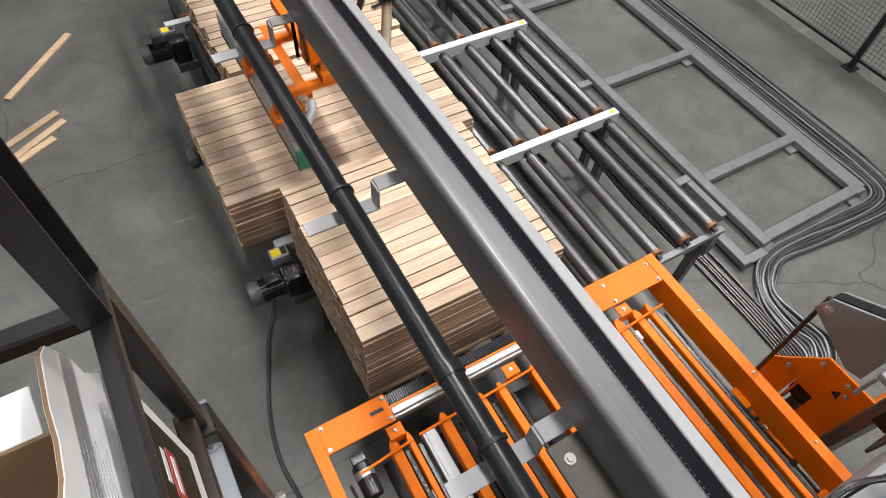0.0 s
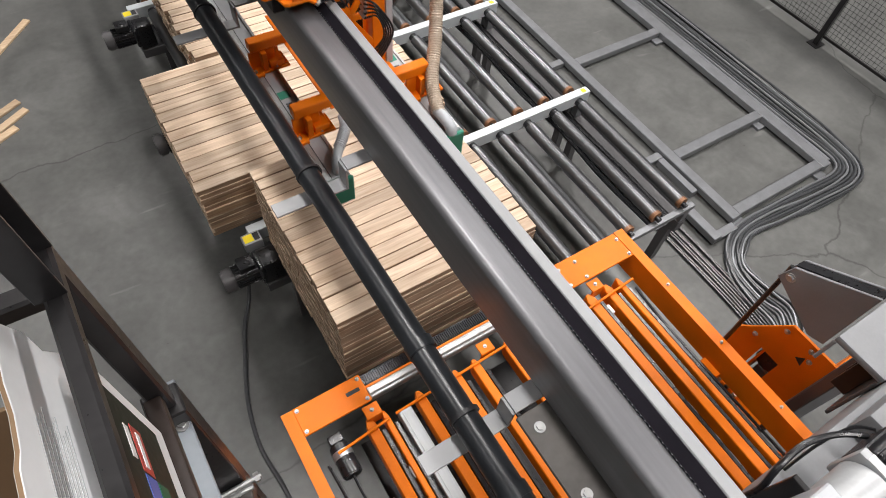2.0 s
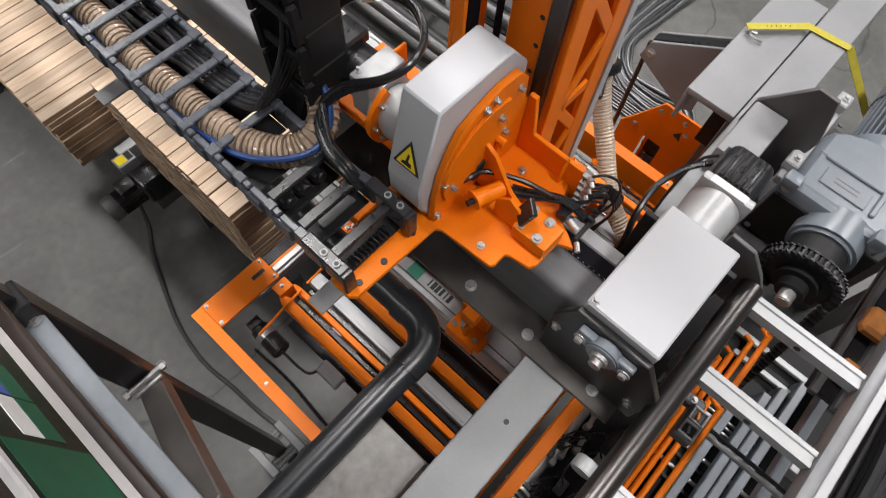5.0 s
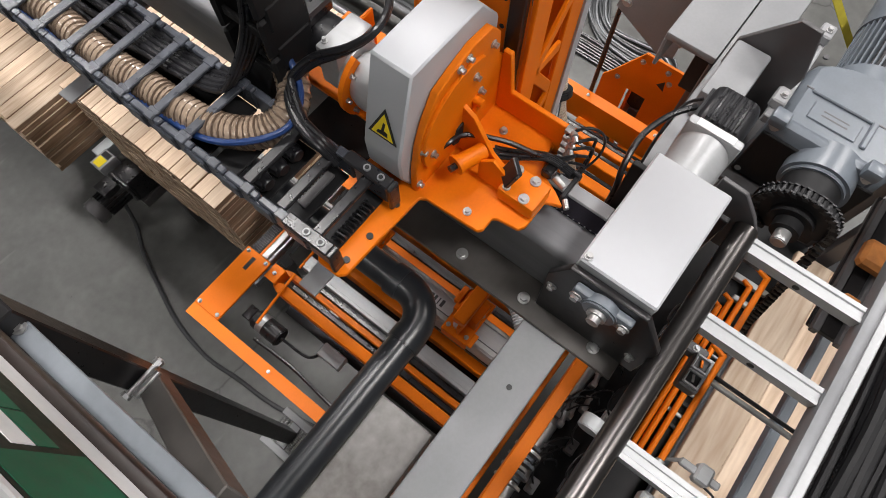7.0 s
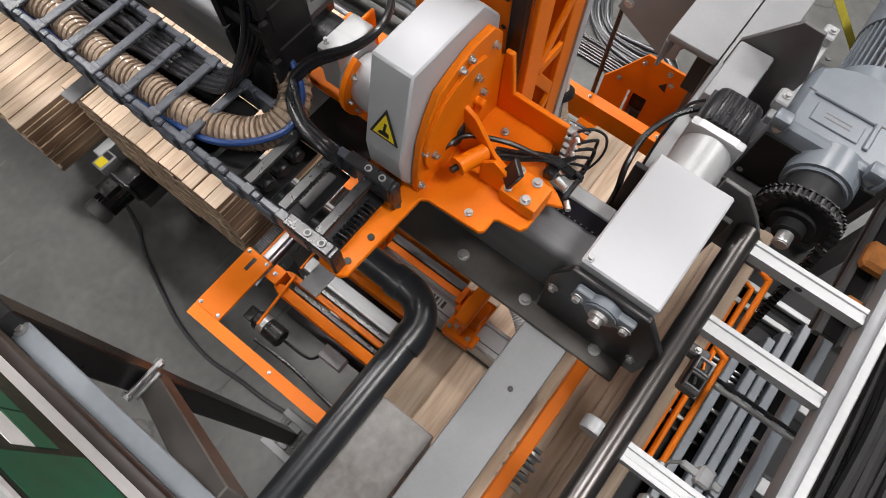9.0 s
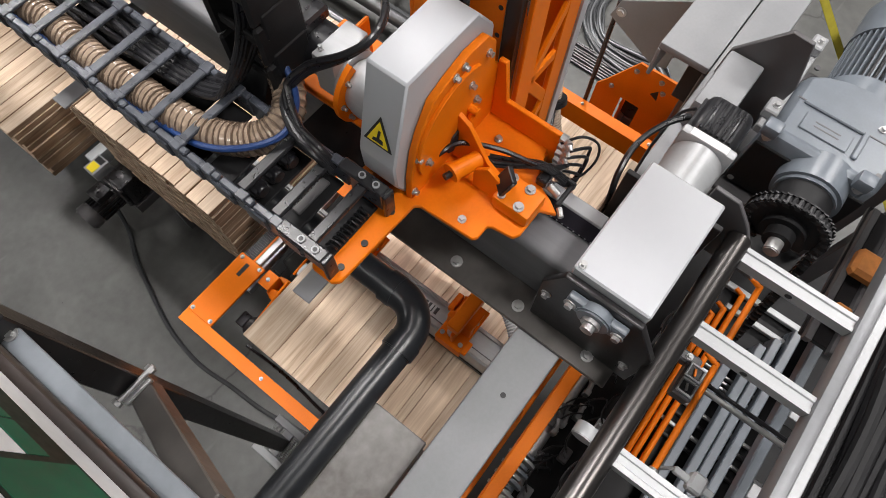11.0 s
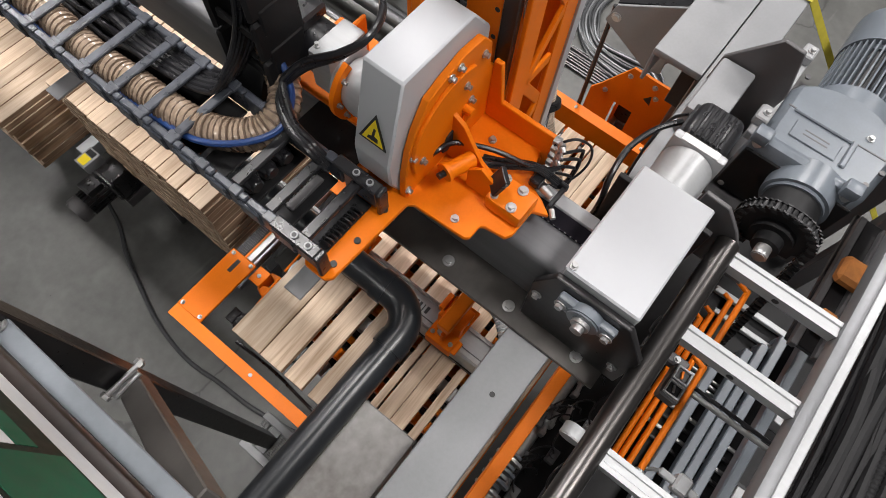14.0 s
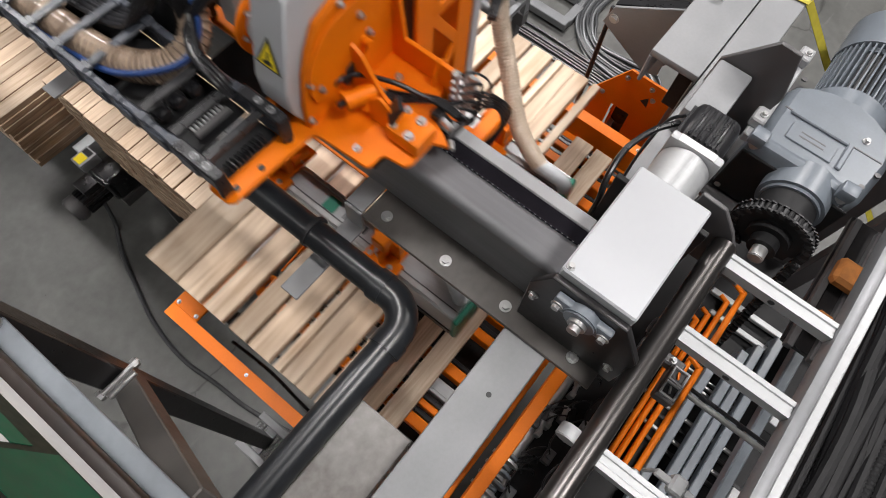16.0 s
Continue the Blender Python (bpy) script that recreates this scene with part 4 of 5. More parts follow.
def conveyor_motor(y):
    t = thing("conveyor_motor", (1.12, y, 0), "small black finned conveyor motor with a terminal box", "motor", "conveyor motors")
    z = 0.80
    m = part("motor_body", cyl((1.0, y, z), (1.22, y, z), 0.066, 28), BLACK, t)
    for k in range(20):
        a = 2 * math.pi * k / 20
        c, s = math.cos(a), math.sin(a)
        part("fin", bar((1.05, y + 0.07 * c, z + 0.07 * s), (1.20, y + 0.07 * c, z + 0.07 * s), 0.004, 0.018, 0, up=(0, c, s)), BLACK, m)
    part("fan_cowl", cyl((0.975, y, z), (1.05, y, z), 0.079, 28, bevel=0.012), DGREY, m)
    part("terminal_box", box(1.09, 1.19, y - 0.05, y + 0.05, z + 0.07, z + 0.12, 0.008, 2), BLACK, m)
    part("gearbox", join(box(1.22, 1.36, y - 0.07, y + 0.07, z - 0.12, z + 0.09, 0.02, 2), box(1.20, 1.23, y - 0.085, y + 0.085, z - 0.085, z + 0.085, 0.01)), BLACK, t)
    sw = part("isolator", box(1.19, 1.31, y + 0.15, y + 0.24, z - 0.02, z + 0.06, 0.006, 2), LIGHT, t, "light grey isolator switch box")
    part("isolator_label", box(1.20, 1.26, y + 0.165, y + 0.225, z + 0.06, z + 0.062, 0), YELLOW, sw)
    part("isolator_plate", box(1.265, 1.30, y + 0.165, y + 0.225, z + 0.06, z + 0.062, 0), INK, sw)
    part("mount", box(1.22, 1.46, y - 0.08, y + 0.25, z - 0.2, z - 0.12, 0.004), DGREY, t)
    part("mount_leg", box(1.39, 1.45, y - 0.03, y + 0.03, 0, z - 0.2, 0.004), DGREY, t)
    return t


for y in (3.16, 4.48, 5.80):
    conveyor_motor(y)

solo("motor_cable", tube([(1.15, 3.16, 0.70), (1.17, 3.5, 0.3), (1.1, 3.45, 0.03), (0.99, 3.26, 0.02), (0.89, 3.0, 0.02), (0.79, 2.7, 0.02), (0.745, 2.38, 0.02), (0.77, 2.1, 0.02), (0.785, 1.85, 0.02), (0.83, 1.6, 0.02), (0.9, 1.3, 0.02)], 0.015, 10), RUBBER, "grey motor cable lying on the floor", "cable")


# ---------------------------------------------------------------- floor frame and cables
def floor_frame():
    t = thing("floor_frame", (5.6, 5, 0), "grey square tube frame lying on the floor", "steel frame")
    part("side_tube", box(4.97, 5.07, 2.10, 9.4, 0.025, 0.095, 0.006), FRAME, t)
    part("side_tube", box(6.22, 6.33, 2.10, 9.4, 0.025, 0.095, 0.006), FRAME, t)
    part("side_tube", box(4.66, 4.75, 2.02, 9.4, 0.025, 0.095, 0.006), FRAME, t)
    part("side_angle", box(6.37, 6.41, 2.15, 9.4, 0.0, 0.06, 0.004), FRAME, t)
    for y in (2.16, 2.91, 4.39, 5.87, 7.35, 8.8):
        part("cross_tube", box(5.07, 6.22, y - 0.05, y + 0.05, 0.027, 0.093, 0.006), FRAME, t)
        part("foot_plate", box(6.12, 6.24, y - 0.13, y - 0.045, 0, 0.03, 0.002), FRAME, t)
        part("foot_plate", box(5.0, 5.12, y - 0.13, y - 0.045, 0, 0.03, 0.002), FRAME, t)
    for y in (2.06, 3.0, 4.5, 6.0):
        part("tie", box(4.75, 4.97, y - 0.04, y + 0.04, 0.0, 0.06, 0.004), FRAME, t)
    part("strip", box(4.88, 4.95, 2.5, 2.95, 0.0, 0.075, 0.004), FRAME, t)


floor_frame()


def floor_cables():
    rng = random.Random(11)
    t = thing("cable_bundle", (5.5, 2.0, 0), "bundle of grey cables laid along the floor frame", "cables")
    for k in range(16):
        o, z = (k % 8) * 0.042, 0.014 + 0.022 * (k // 8)
        j = lambda s=0.02: rng.uniform(-s, s)
        pts = [(6.46 + o + j(), 9.2, z), (6.46 + o + j(), 6.5, z), (6.45 + o + j(), 4.2, z), (6.46 + o + j(), 2.75, z), (6.47 + o * 0.9, 2.30, z), (6.44 + o * 0.7, 2.10 - o * 0.5, z), (6.28 + o * 0.4, 2.03 - o * 0.7, z), (5.9 + j(0.03), 2.05 - o * 0.75 + j(), z), (5.45 + j(0.03), 2.07 - o * 0.7 + j(), z), (5.05 + j(0.03), 2.06 - o * 0.5, z), (4.76 + o * 0.4 + j(), 1.96 - o * 0.4, z + 0.01), (4.58 + o * 0.6 + j(), 1.72 + j(), z), (4.52 + o * 0.8 + j(), 1.45 + j(0.03), z + 0.01), (4.50 + o + j(), 1.22 + j(0.04), z), (4.30 + o * 1.2 + j(), 1.02 + j(0.04), z), (4.1 + o + j(), 0.8, z)]
        part("cable", tube(pts, rng.choice((0.010, 0.012, 0.014)), 7, 7), (RUBBER, RUBBER, FRAME)[k % 3], t)
    t = thing("cable_bundle", (3.92, 4, 0.61), "black cables lying under the rollers", "cables")
    for k in range(8):
        x = 3.835 + 0.024 * k
        pts = [(x + rng.uniform(-0.02, 0.02), 2.2 + 0.55 * i, 0.627 + 0.018 * (k % 2)) for i in range(10)]
        part("cable", tube(pts, 0.016, 7, 5), BLACK, t)
    t = thing("cable_bundle", (4.45, 3, 0), "dark cables running on the floor under the conveyor", "cables")
    for k in range(8):
        o = k * 0.028
        pts = [(4.34 + o, 8.0, 0.015), (4.34 + o + rng.uniform(-0.02, 0.02), 5.0, 0.015), (4.35 + o, 3.0, 0.015), (4.37 + o + rng.uniform(-0.02, 0.02), 2.2, 0.015), (4.36 + o, 1.5, 0.015), (4.3 + o, 0.9, 0.015)]
        part("cable", tube(pts, 0.012, 7, 6), BLACK, t)


floor_cables()


def mesh_fence():
    t = thing("mesh_fence", (7.84, 5, 0), "dark steel safety fence with wire mesh", "fence")
    for y in (-0.5, 1.45, 3.43, 5.4, 7.4, 9.4):
        p = part("post", box(7.81, 7.87, y - 0.03, y + 0.03, 0.0, 2.2, 0.003), DARK, t)
        part("foot", box(7.76, 7.92, y - 0.07, y + 0.07, 0, 0.012, 0.002), DARK, p)
    for z in (0.12, 2.15):
        part("rail", box(7.83, 7.85, -0.5, 9.4, z - 0.015, z + 0.015, 0.002), DARK, t)
    bm = bmesh.new()
    for k in range(200):
        y = -0.48 + k * 0.0495
        bmesh.ops.create_cube(bm, size=1, matrix=Matrix.LocRotScale((7.84, y, 1.13), None, (0.003, 0.003, 2.0)))
    for k in range(41):
        bmesh.ops.create_cube(bm, size=1, matrix=Matrix.LocRotScale((7.84, 4.45, 0.15 + k * 0.05), None, (0.003, 9.86, 0.003)))
    tagged(part("wire_mesh", bm, DARK, t), kind="stuff")


mesh_fence()

# ---------------------------------------------------------------- board stacks
BOARD = {}


def board_mesh(length, width, thick):
    key = (length, width, thick)
    if key not in BOARD:
        me = mesh_of(box(-length / 2, length / 2, -width / 2, width / 2, -thick / 2, thick / 2, 0.0025), "board", (WOOD, EDGE_SHADE, END_GRAIN))
        # long edges take the wood with shade in its colour
        for f in me.polygons:
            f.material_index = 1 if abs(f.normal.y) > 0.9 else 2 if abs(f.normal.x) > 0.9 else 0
        BOARD[key] = me
    return BOARD[key]


def board_stack(x0, x1, y0, y1, z0, z1, n, layers, seed, jag, label):
    rng = random.Random(seed)
    t = thing("board_stack", ((x0 + x1) / 2, (y0 + y1) / 2, z0), label, "lumber stack", "board stacks")
    w, th = (y1 - y0) / n, (z1 - z0) / layers
    for k in range(layers):
        shift = rng.uniform(-0.006, 0.006)
        for i in range(n):
            m = board_mesh(round(x1 - x0, 3), round(w - rng.choice((0.003, 0.006, 0.011)), 4), round(th - 0.0015, 4))
            b = new("board", m)
            b.parent = t
            b.location = (rng.uniform(-jag, jag), (i + 0.5) * w - (y1 - y0) / 2 + shift, (k + 0.5) * th)
            b.rotation_euler = (0, 0, rng.uniform(-0.002, 0.002))
    return t


board_stack(1.345, 2.54, 2.18, 3.275, 0.834, 1.53, 14, 18, 1, 0.005, "neat stack of planed hardwood boards on rollers")
board_stack(1.06, 2.79, 3.49, 4.62, 0.834, 1.276, 12, 12, 2, 0.008, "wide stack of long hardwood boards on rollers")
board_stack(1.47, 2.9, 4.83, 6.0, 0.834, 1.15, 13, 8, 3, 0.02, "uneven stack of short hardwood boards")


def scrap_board(x0, y0, x1, y1):
    m = bar((x0, y0, 0.012), (x1, y1, 0.012), 0.07, 0.022, 0.002)
    solo("scrap_board", m, SCRAP, "loose offcut board lying on the floor", "board", "floor offcuts")


scrap_board(-0.30, 6.85, 0.40, 7.65)
scrap_board(-0.55, 6.10, 0.08, 6.46)
scrap_board(-0.5, 5.92, 0.12, 6.32)
scrap_board(-0.6, 5.80, 0.0, 6.12)


# ---------------------------------------------------------------- platform at the camera's side
def platform():
    t = thing("platform_frame", (0.74, 1.5, 0), "dark raw steel platform frame with guard rails", "platform")
    part("leg", box(0.70, 0.775, 1.49, 1.565, 0.012, 2.90, 0.004), DARK, t)
    base = part("base_plate", box(0.64, 0.84, 1.43, 1.63, 0, 0.012, 0.003), FRAME, t)
    for x in (0.67, 0.81):
        for y in (1.46, 1.60):
            part("anchor", cyl((x, y, 0.012), (x, y, 0.07), 0.01, 8), CHROME, base)
    part("knee_brace", bar((0.745, 1.50, 2.22), (0.745, 0.96, 2.74), 0.07, 0.07, 0.004), RAW, t)
    part("brace_clip", join(cyl((0.69, 1.475, 2.33), (0.82, 1.475, 2.33), 0.008, 10), cyl((0.686, 1.475, 2.33), (0.698, 1.475, 2.33), 0.015, 6), cyl((0.80, 1.475, 2.33), (0.815, 1.475, 2.33), 0.015, 6), box(0.70, 0.79, 1.455, 1.489, 2.30, 2.318, 0.003)), CHROME, t, "shiny clamp bolt")
    st = part("edge_flat", box(0.726, 0.768, 0.30, 1.60, 2.835, 2.845, 0.002), FLAT, t, "grey flat bar with a bolt")
    p = Vector((0.750, 1.49, 2.845))
    part("bolt", join(cyl(p, p + Vector((0, 0, 0.004)), 0.015, 16), cyl(p, p + Vector((0, 0, 0.011)), 0.009, 6)), CHROME, st)
    part("guard_rail", box(0.716, 0.752, 0.30, 1.51, 2.946, 2.981, 0.006, 2), RUSTY_TUBE, t)
    part("guard_rail", box(0.737, 0.765, 0.3, 1.55, 3.42, 3.45, 0.005), DARK, t)
    part("guard_post", extrude([(0.728, 1.452), (0.768, 1.452), (0.768, 1.458), (0.735, 1.458), (0.735, 1.488), (0.746, 1.488), (0.746, 1.496), (0.735, 1.496), (0.735, 1.534), (0.768, 1.534), (0.768, 1.540), (0.728, 1.540)], "z", 3.45, 4.3, 0.001), DARK, t, "dark steel channel post")
    part("guard_post", box(0.722, 0.762, 1.51, 1.56, 2.90, 3.42, 0.005), DARK, t)
    part("end_rail", bar((0.73, 1.575, 3.315), (0.1, 1.605, 3.29), 0.038, 0.038, 0.005), DARK, t)
    part("base_clamp", join(box(0.62, 0.665, 1.42, 1.64, 0.30, 0.38, 0.004), box(0.81, 0.855, 1.42, 1.64, 0.30, 0.38, 0.004), box(0.66, 0.82, 1.50, 1.56, 0.31, 0.34, 0.002)), LIGHT, t, "light grey clamp plates")
    for y in (1.45, 1.475, 1.585, 1.61):
        part("clamp_spring", ribbed([(0.665, y, 0.35), (0.74, y, 0.35), (0.81, y, 0.35)], 0.016, 0.012, 0.3, 10), CHROME, t)
    part("deck", box(-0.9, 0.66, -1.2, 1.45, 2.82, 2.899, 0.003), FRAME, t)
    part("deck_leg", box(-0.85, -0.75, 1.35, 1.45, 0, 2.82, 0.003), DARK, t)
    part("deck_leg", box(-0.85, -0.75, -1.1, -1.0, 0, 2.82, 0.003), DARK, t)
    part("deck_leg", box(0.48, 0.56, -1.1, -1.0, 0, 2.82, 0.003), DARK, t)
    return t


platform()


def tv_carton():
    t = thing("television_carton", (0.68, 1.2, 2.9), "dark printed television carton with a white border behind the rails", "carton")
    part("carton", box(0.702, 0.7315, 0.45, 1.435, 2.9815, 3.305, 0.003), PWHITE, t)
    part("print", box(0.7315, 0.733, 0.47, 1.405, 3.05, 3.29, 0), SCREEN, t)

    def tile(y0, y1, z0, z1, m):
        part("app_tile", box(0.733, 0.734, y0, y1, z0, z1, 0), m, t)

    for y0, y1, z0, z1, m in ((1.285, 1.365, 3.165, 3.215, RED), (1.20, 1.28, 3.165, 3.215, PBLUE), (1.20, 1.28, 3.11, 3.16, PGREEN), (1.115, 1.195, 3.165, 3.215, PWHITE), (1.115, 1.195, 3.11, 3.16, PGREEN), (0.52, 1.10, 3.06, 3.28, PGREEN)):
        tile(y0, y1, z0, z1, m)
    part("print_bar", box(0.734, 0.735, 1.295, 1.355, 3.182, 3.198, 0), PWHITE, t)
    part("print_bar", box(0.733, 0.734, 1.30, 1.355, 3.228, 3.246, 0), PWHITE, t)


tv_carton()


def white_sheet():
    t = thing("packing_sheet", (0.7, 1.3, 2.9), "torn white packing board leaning behind the rail", "packing board")
    sheet_board = part("board", extrude([(1.437, 3.456), (1.462, 3.437), (1.488, 3.36), (1.484, 3.31), (1.518, 3.238), (1.40, 3.231), (1.309, 3.228), (1.02, 3.222), (0.95, 3.10), (0.88, 2.885), (0.62, 2.885), (0.80, 3.49), (1.05, 3.487), (1.244, 3.475), (1.27, 3.462), (1.319, 3.455), (1.36, 3.462)], "x", 0.674, 0.681, 0.001), (PAPER, CARD), t)
    for f in sheet_board.data.polygons:
        f.material_index = 1 if abs(f.normal.x) < 0.5 else 0
    for k in range(9):
        part("print_line", box(0.681, 0.6814, 1.02, 1.36 - 0.012 * (k % 3), 3.30 + 0.012 * k, 3.3025 + 0.012 * k, 0), CLEAR, t)


white_sheet()


def card_box():
    t = thing("cardboard_box", (0.45, 1.2, 2.9), "open brown cardboard box with a white flap", "box")
    part("carton", join(box(0.30, 0.668, 0.7, 0.706, 2.90, 3.42, 0.001), box(0.30, 0.668, 1.35, 1.356, 2.90, 3.42, 0.001), box(0.30, 0.306, 0.706, 1.35, 2.90, 3.42, 0.001), box(0.662, 0.668, 0.706, 1.35, 2.90, 3.42, 0.001), box(0.306, 0.662, 0.706, 1.35, 2.90, 2.906, 0.001)), CARD, t)
    part("flap", bar((0.49, 1.354, 3.42), (0.49, 1.415, 3.435), 0.33, 0.005, 0.001), PAPER, t, "white flap")


card_box()


# ---------------------------------------------------------------- moving carriage
def gantry_carriage():
    t = thing("gantry_carriage", (1.55, 1.0, 2.93), "orange gantry carriage with a white guard on the beam", "carriage")
    z = 2.93
    base = part("base_plate", extrude([(1.212, 1.03), (1.20, 1.042), (1.20, 1.09), (1.210, 1.10), (1.36, 1.10), (1.42, 1.16), (1.726, 1.16), (1.74, 0.99), (1.74, 0.90), (1.625, 0.86), (1.606, 0.816), (1.586, 0.786), (1.572, 0.818), (1.505, 0.818), (1.490, 0.826), (1.484, 0.872), (1.478, 0.880), (1.447, 0.880), (1.438, 0.888), (1.432, 1.010), (1.424, 1.022)], "z", z - 0.012, z, 0.002), ORANGE, t)
    for x, y in ((1.235, 1.048), (1.30, 1.045), (1.385, 1.048)):
        part("screw", cyl((x, y, z), (x, y, z + 0.004), 0.007, 12), INK, base)
    for x, y in ((1.459, 0.928), (1.655, 0.98), (1.60, 0.985)):
        bolt(base, x, y, z, r=0.006)
    part("roller_block", box(1.475, 1.517, 0.90, 1.14, 2.85, z - 0.012, 0.004), DARK, t)
    part("roller_block", box(1.69, 1.712, 0.88, 1.14, 2.80, z - 0.012, 0.004), ORANGE, t)
    clamp = part("clamp_block", box(1.518, 1.588, 0.818, 0.904, z, z + 0.042, 0.008, 2), ORANGE, t)
    for x, y, r in ((1.578, 0.890, 0.0055), (1.575, 0.851, 0.0075), (1.531, 0.889, 0.0055), (1.530, 0.848, 0.0075)):
        bolt(clamp, x, y, z + 0.042, r=r)
    # guard cover and its round-shouldered plate
    prof = [(1.437, 2.93), (1.412, 2.985), (1.409, 3.05), (1.457, 3.25), (1.645, 3.25), (1.70, 3.18), (1.70, 2.93)]
    cover = part("guard", extrude(prof, "y", 1.052, 1.138, 0.004), WHITE, t, "white sheet metal guard")
    sign = part("warning_sign", on_slope([(1.062, 3.090), (1.126, 3.090), (1.094, 3.158)], 0.0015, 0.003), INK, cover, "yellow warning triangle")
    part("sign_field", on_slope([(1.0695, 3.0945), (1.1185, 3.0945), (1.094, 3.147)], 0.003, 0.0038), YELLOW, sign)
    part("sign_symbol", on_slope([(1.082, 3.099), (1.107, 3.099), (1.104, 3.106), (1.097, 3.108), (1.094, 3.128), (1.089, 3.126), (1.091, 3.110), (1.083, 3.108)], 0.0038, 0.0044), INK, sign)
    plate = part("shield_plate", extrude([(1.724, 2.93), (1.724, 3.06), (1.690, 3.10), (1.684, 3.165), (1.655, 3.20), (1.60, 3.205), (1.545, 3.192), (1.500, 3.176), (1.468, 3.125), (1.448, 3.075), (1.434, 3.0), (1.432, 2.93)], "y", 1.034, 1.050, 0.002), ORANGE, t)
    disc = [(1.575 + 0.125 * math.cos(a), 3.045 + 0.125 * math.sin(a)) for a in np.linspace(math.pi * 0.36, math.pi * 1.12, 18)]
    part("bearing_disc", extrude(disc + [(1.50, 2.98), (1.60, 3.02), (1.64, 3.08)], "y", 1.026, 1.034, 0.001), ORANGE, plate)
    for x, zz in ((1.455, 3.055), (1.560, 3.183), (1.585, 3.188), (1.66, 3.155), (1.44, 2.955)):
        bolt(plate, x, 1.034, zz, "y", 0.0055, -1)
    for x, zz in ((1.475, 3.03), (1.60, 3.13), (1.62, 3.07)):
        bolt(plate, x, 1.026, zz, "y", 0.0055, -1)
    part("cutout", extrude([(1.535, 2.985), (1.548, 3.022), (1.572, 3.030), (1.572, 2.998), (1.552, 2.975)], "y", 1.022, 1.026), INK, plate)
    part("clasp", join(bar((1.585, 1.018, 3.0), (1.602, 1.018, 3.055), 0.014, 0.012, 0.003, up=(0, 1, 0)), cyl((1.603, 1.026, 3.06), (1.603, 1.006, 3.06), 0.009, 12)), ORANGE, plate)
    part("gusset", extrude([(1.034, 2.93), (1.034, 3.10), (1.015, 3.10), (1.0, 2.995), (0.865, 2.995), (0.862, 2.87), (0.90, 2.85), (1.034, 2.87)], "x", 1.70, 1.712, 0.002), ORANGE, t)
    part("rib", extrude([(0.88, z), (1.034, z), (1.034, 3.08), (1.0, 3.06), (0.95, 2.98)], "x", 1.566, 1.576, 0.001), ORANGE, t)
    part("rib", extrude([(0.90, z), (0.96, z), (0.96, 2.99), (0.93, 3.02), (0.90, 3.0)], "x", 1.535, 1.543, 0.001), ORANGE, t)
    cylr = part("damper", join(cyl((1.50, 0.985, 3.0), (1.56, 0.97, 2.985), 0.018, 16), cyl((1.495, 0.987, 3.0), (1.503, 0.985, 3.0), 0.021, 16)), ORANGE, t)
    part("damper_pin", cyl((1.48, 0.99, 3.002), (1.50, 0.985, 3.0), 0.007, 10), BLACK, cylr)
    part("stop_pad", bar((1.535, 0.90, 2.985), (1.552, 0.885, 3.03), 0.04, 0.012, 0.002), BLACK, t)
    part("cable", tube([(1.505, 1.036, 2.99), (1.52, 1.025, 3.01), (1.56, 1.01, 3.005), (1.60, 0.945, 2.995), (1.63, 0.88, 2.97), (1.66, 0.845, 2.95), (1.69, 0.83, 2.94)], 0.0055, 7), BLACK, t)
    for k in range(5):
        zf = 2.895 + 0.025 * k
        part("air_fitting", join(cyl((1.700, 0.866, zf), (1.700, 0.852, zf), 0.010, 6), cyl((1.700, 0.852, zf), (1.690, 0.842, zf + 0.004), 0.008, 10), cyl((1.690, 0.842, zf + 0.004), (1.682, 0.834, zf + 0.002), 0.006, 10)), CHROME, t)
        part("air_line", tube([(1.682, 0.834, zf + 0.002), (1.69 + 0.006 * k, 0.812, zf - 0.004), (1.708 + 0.004 * k, 0.808 - 0.004 * (k % 2), zf - 0.03), (1.700, 0.822 - 0.004 * k, 2.872), (1.672, 0.84, 2.875), (1.645, 0.868 - 0.004 * k, 2.945)], 0.0035, 6), BLACK, t)
    part("cable_loop", tube([(1.69, 0.86, 2.99), (1.715, 0.83, 3.012), (1.735, 0.80, 2.99), (1.735, 0.79, 2.94), (1.71, 0.80, 2.90), (1.675, 0.825, 2.88)], 0.003, 6), BLACK, t)
    clip = part("connector_clip", join(box(1.615, 1.665, 0.838, 0.862, z + 0.001, z + 0.024, 0.004), box(1.655, 1.665, 0.79, 0.838, z - 0.01, z + 0.012, 0.003), box(1.60, 1.66, 0.792, 0.802, z - 0.01, z + 0.006, 0.002)), BLACK, t, "black cable connector")
    part("plug", join(cyl((1.625, 0.832, z + 0.010), (1.620, 0.805, z + 0.006), 0.008, 12), cyl((1.600, 0.79, z), (1.585, 0.776, z), 0.006, 10)), CHROME, clip)
    for k in range(4):
        part("cable", tube([(1.575 + 0.008 * k, 0.965, 2.955), (1.60 + 0.006 * k, 0.925, 2.95 + 0.006 * (k % 2)), (1.622 + 0.006 * k, 0.885, 2.962), (1.636 + 0.004 * k, 0.855, 2.965), (1.645 + 0.004 * k, 0.81, 2.945)], 0.0042, 6), BLACK, t)
    dome = bmesh.new()
    bmesh.ops.create_uvsphere(dome, u_segments=28, v_segments=16, radius=0.062, matrix=Matrix.LocRotScale((1.535, 1.205, 3.03), None, (1, 1.1, 1)))
    gear = part("lift_gear", dome, ALU, t, "silver round gear housing")
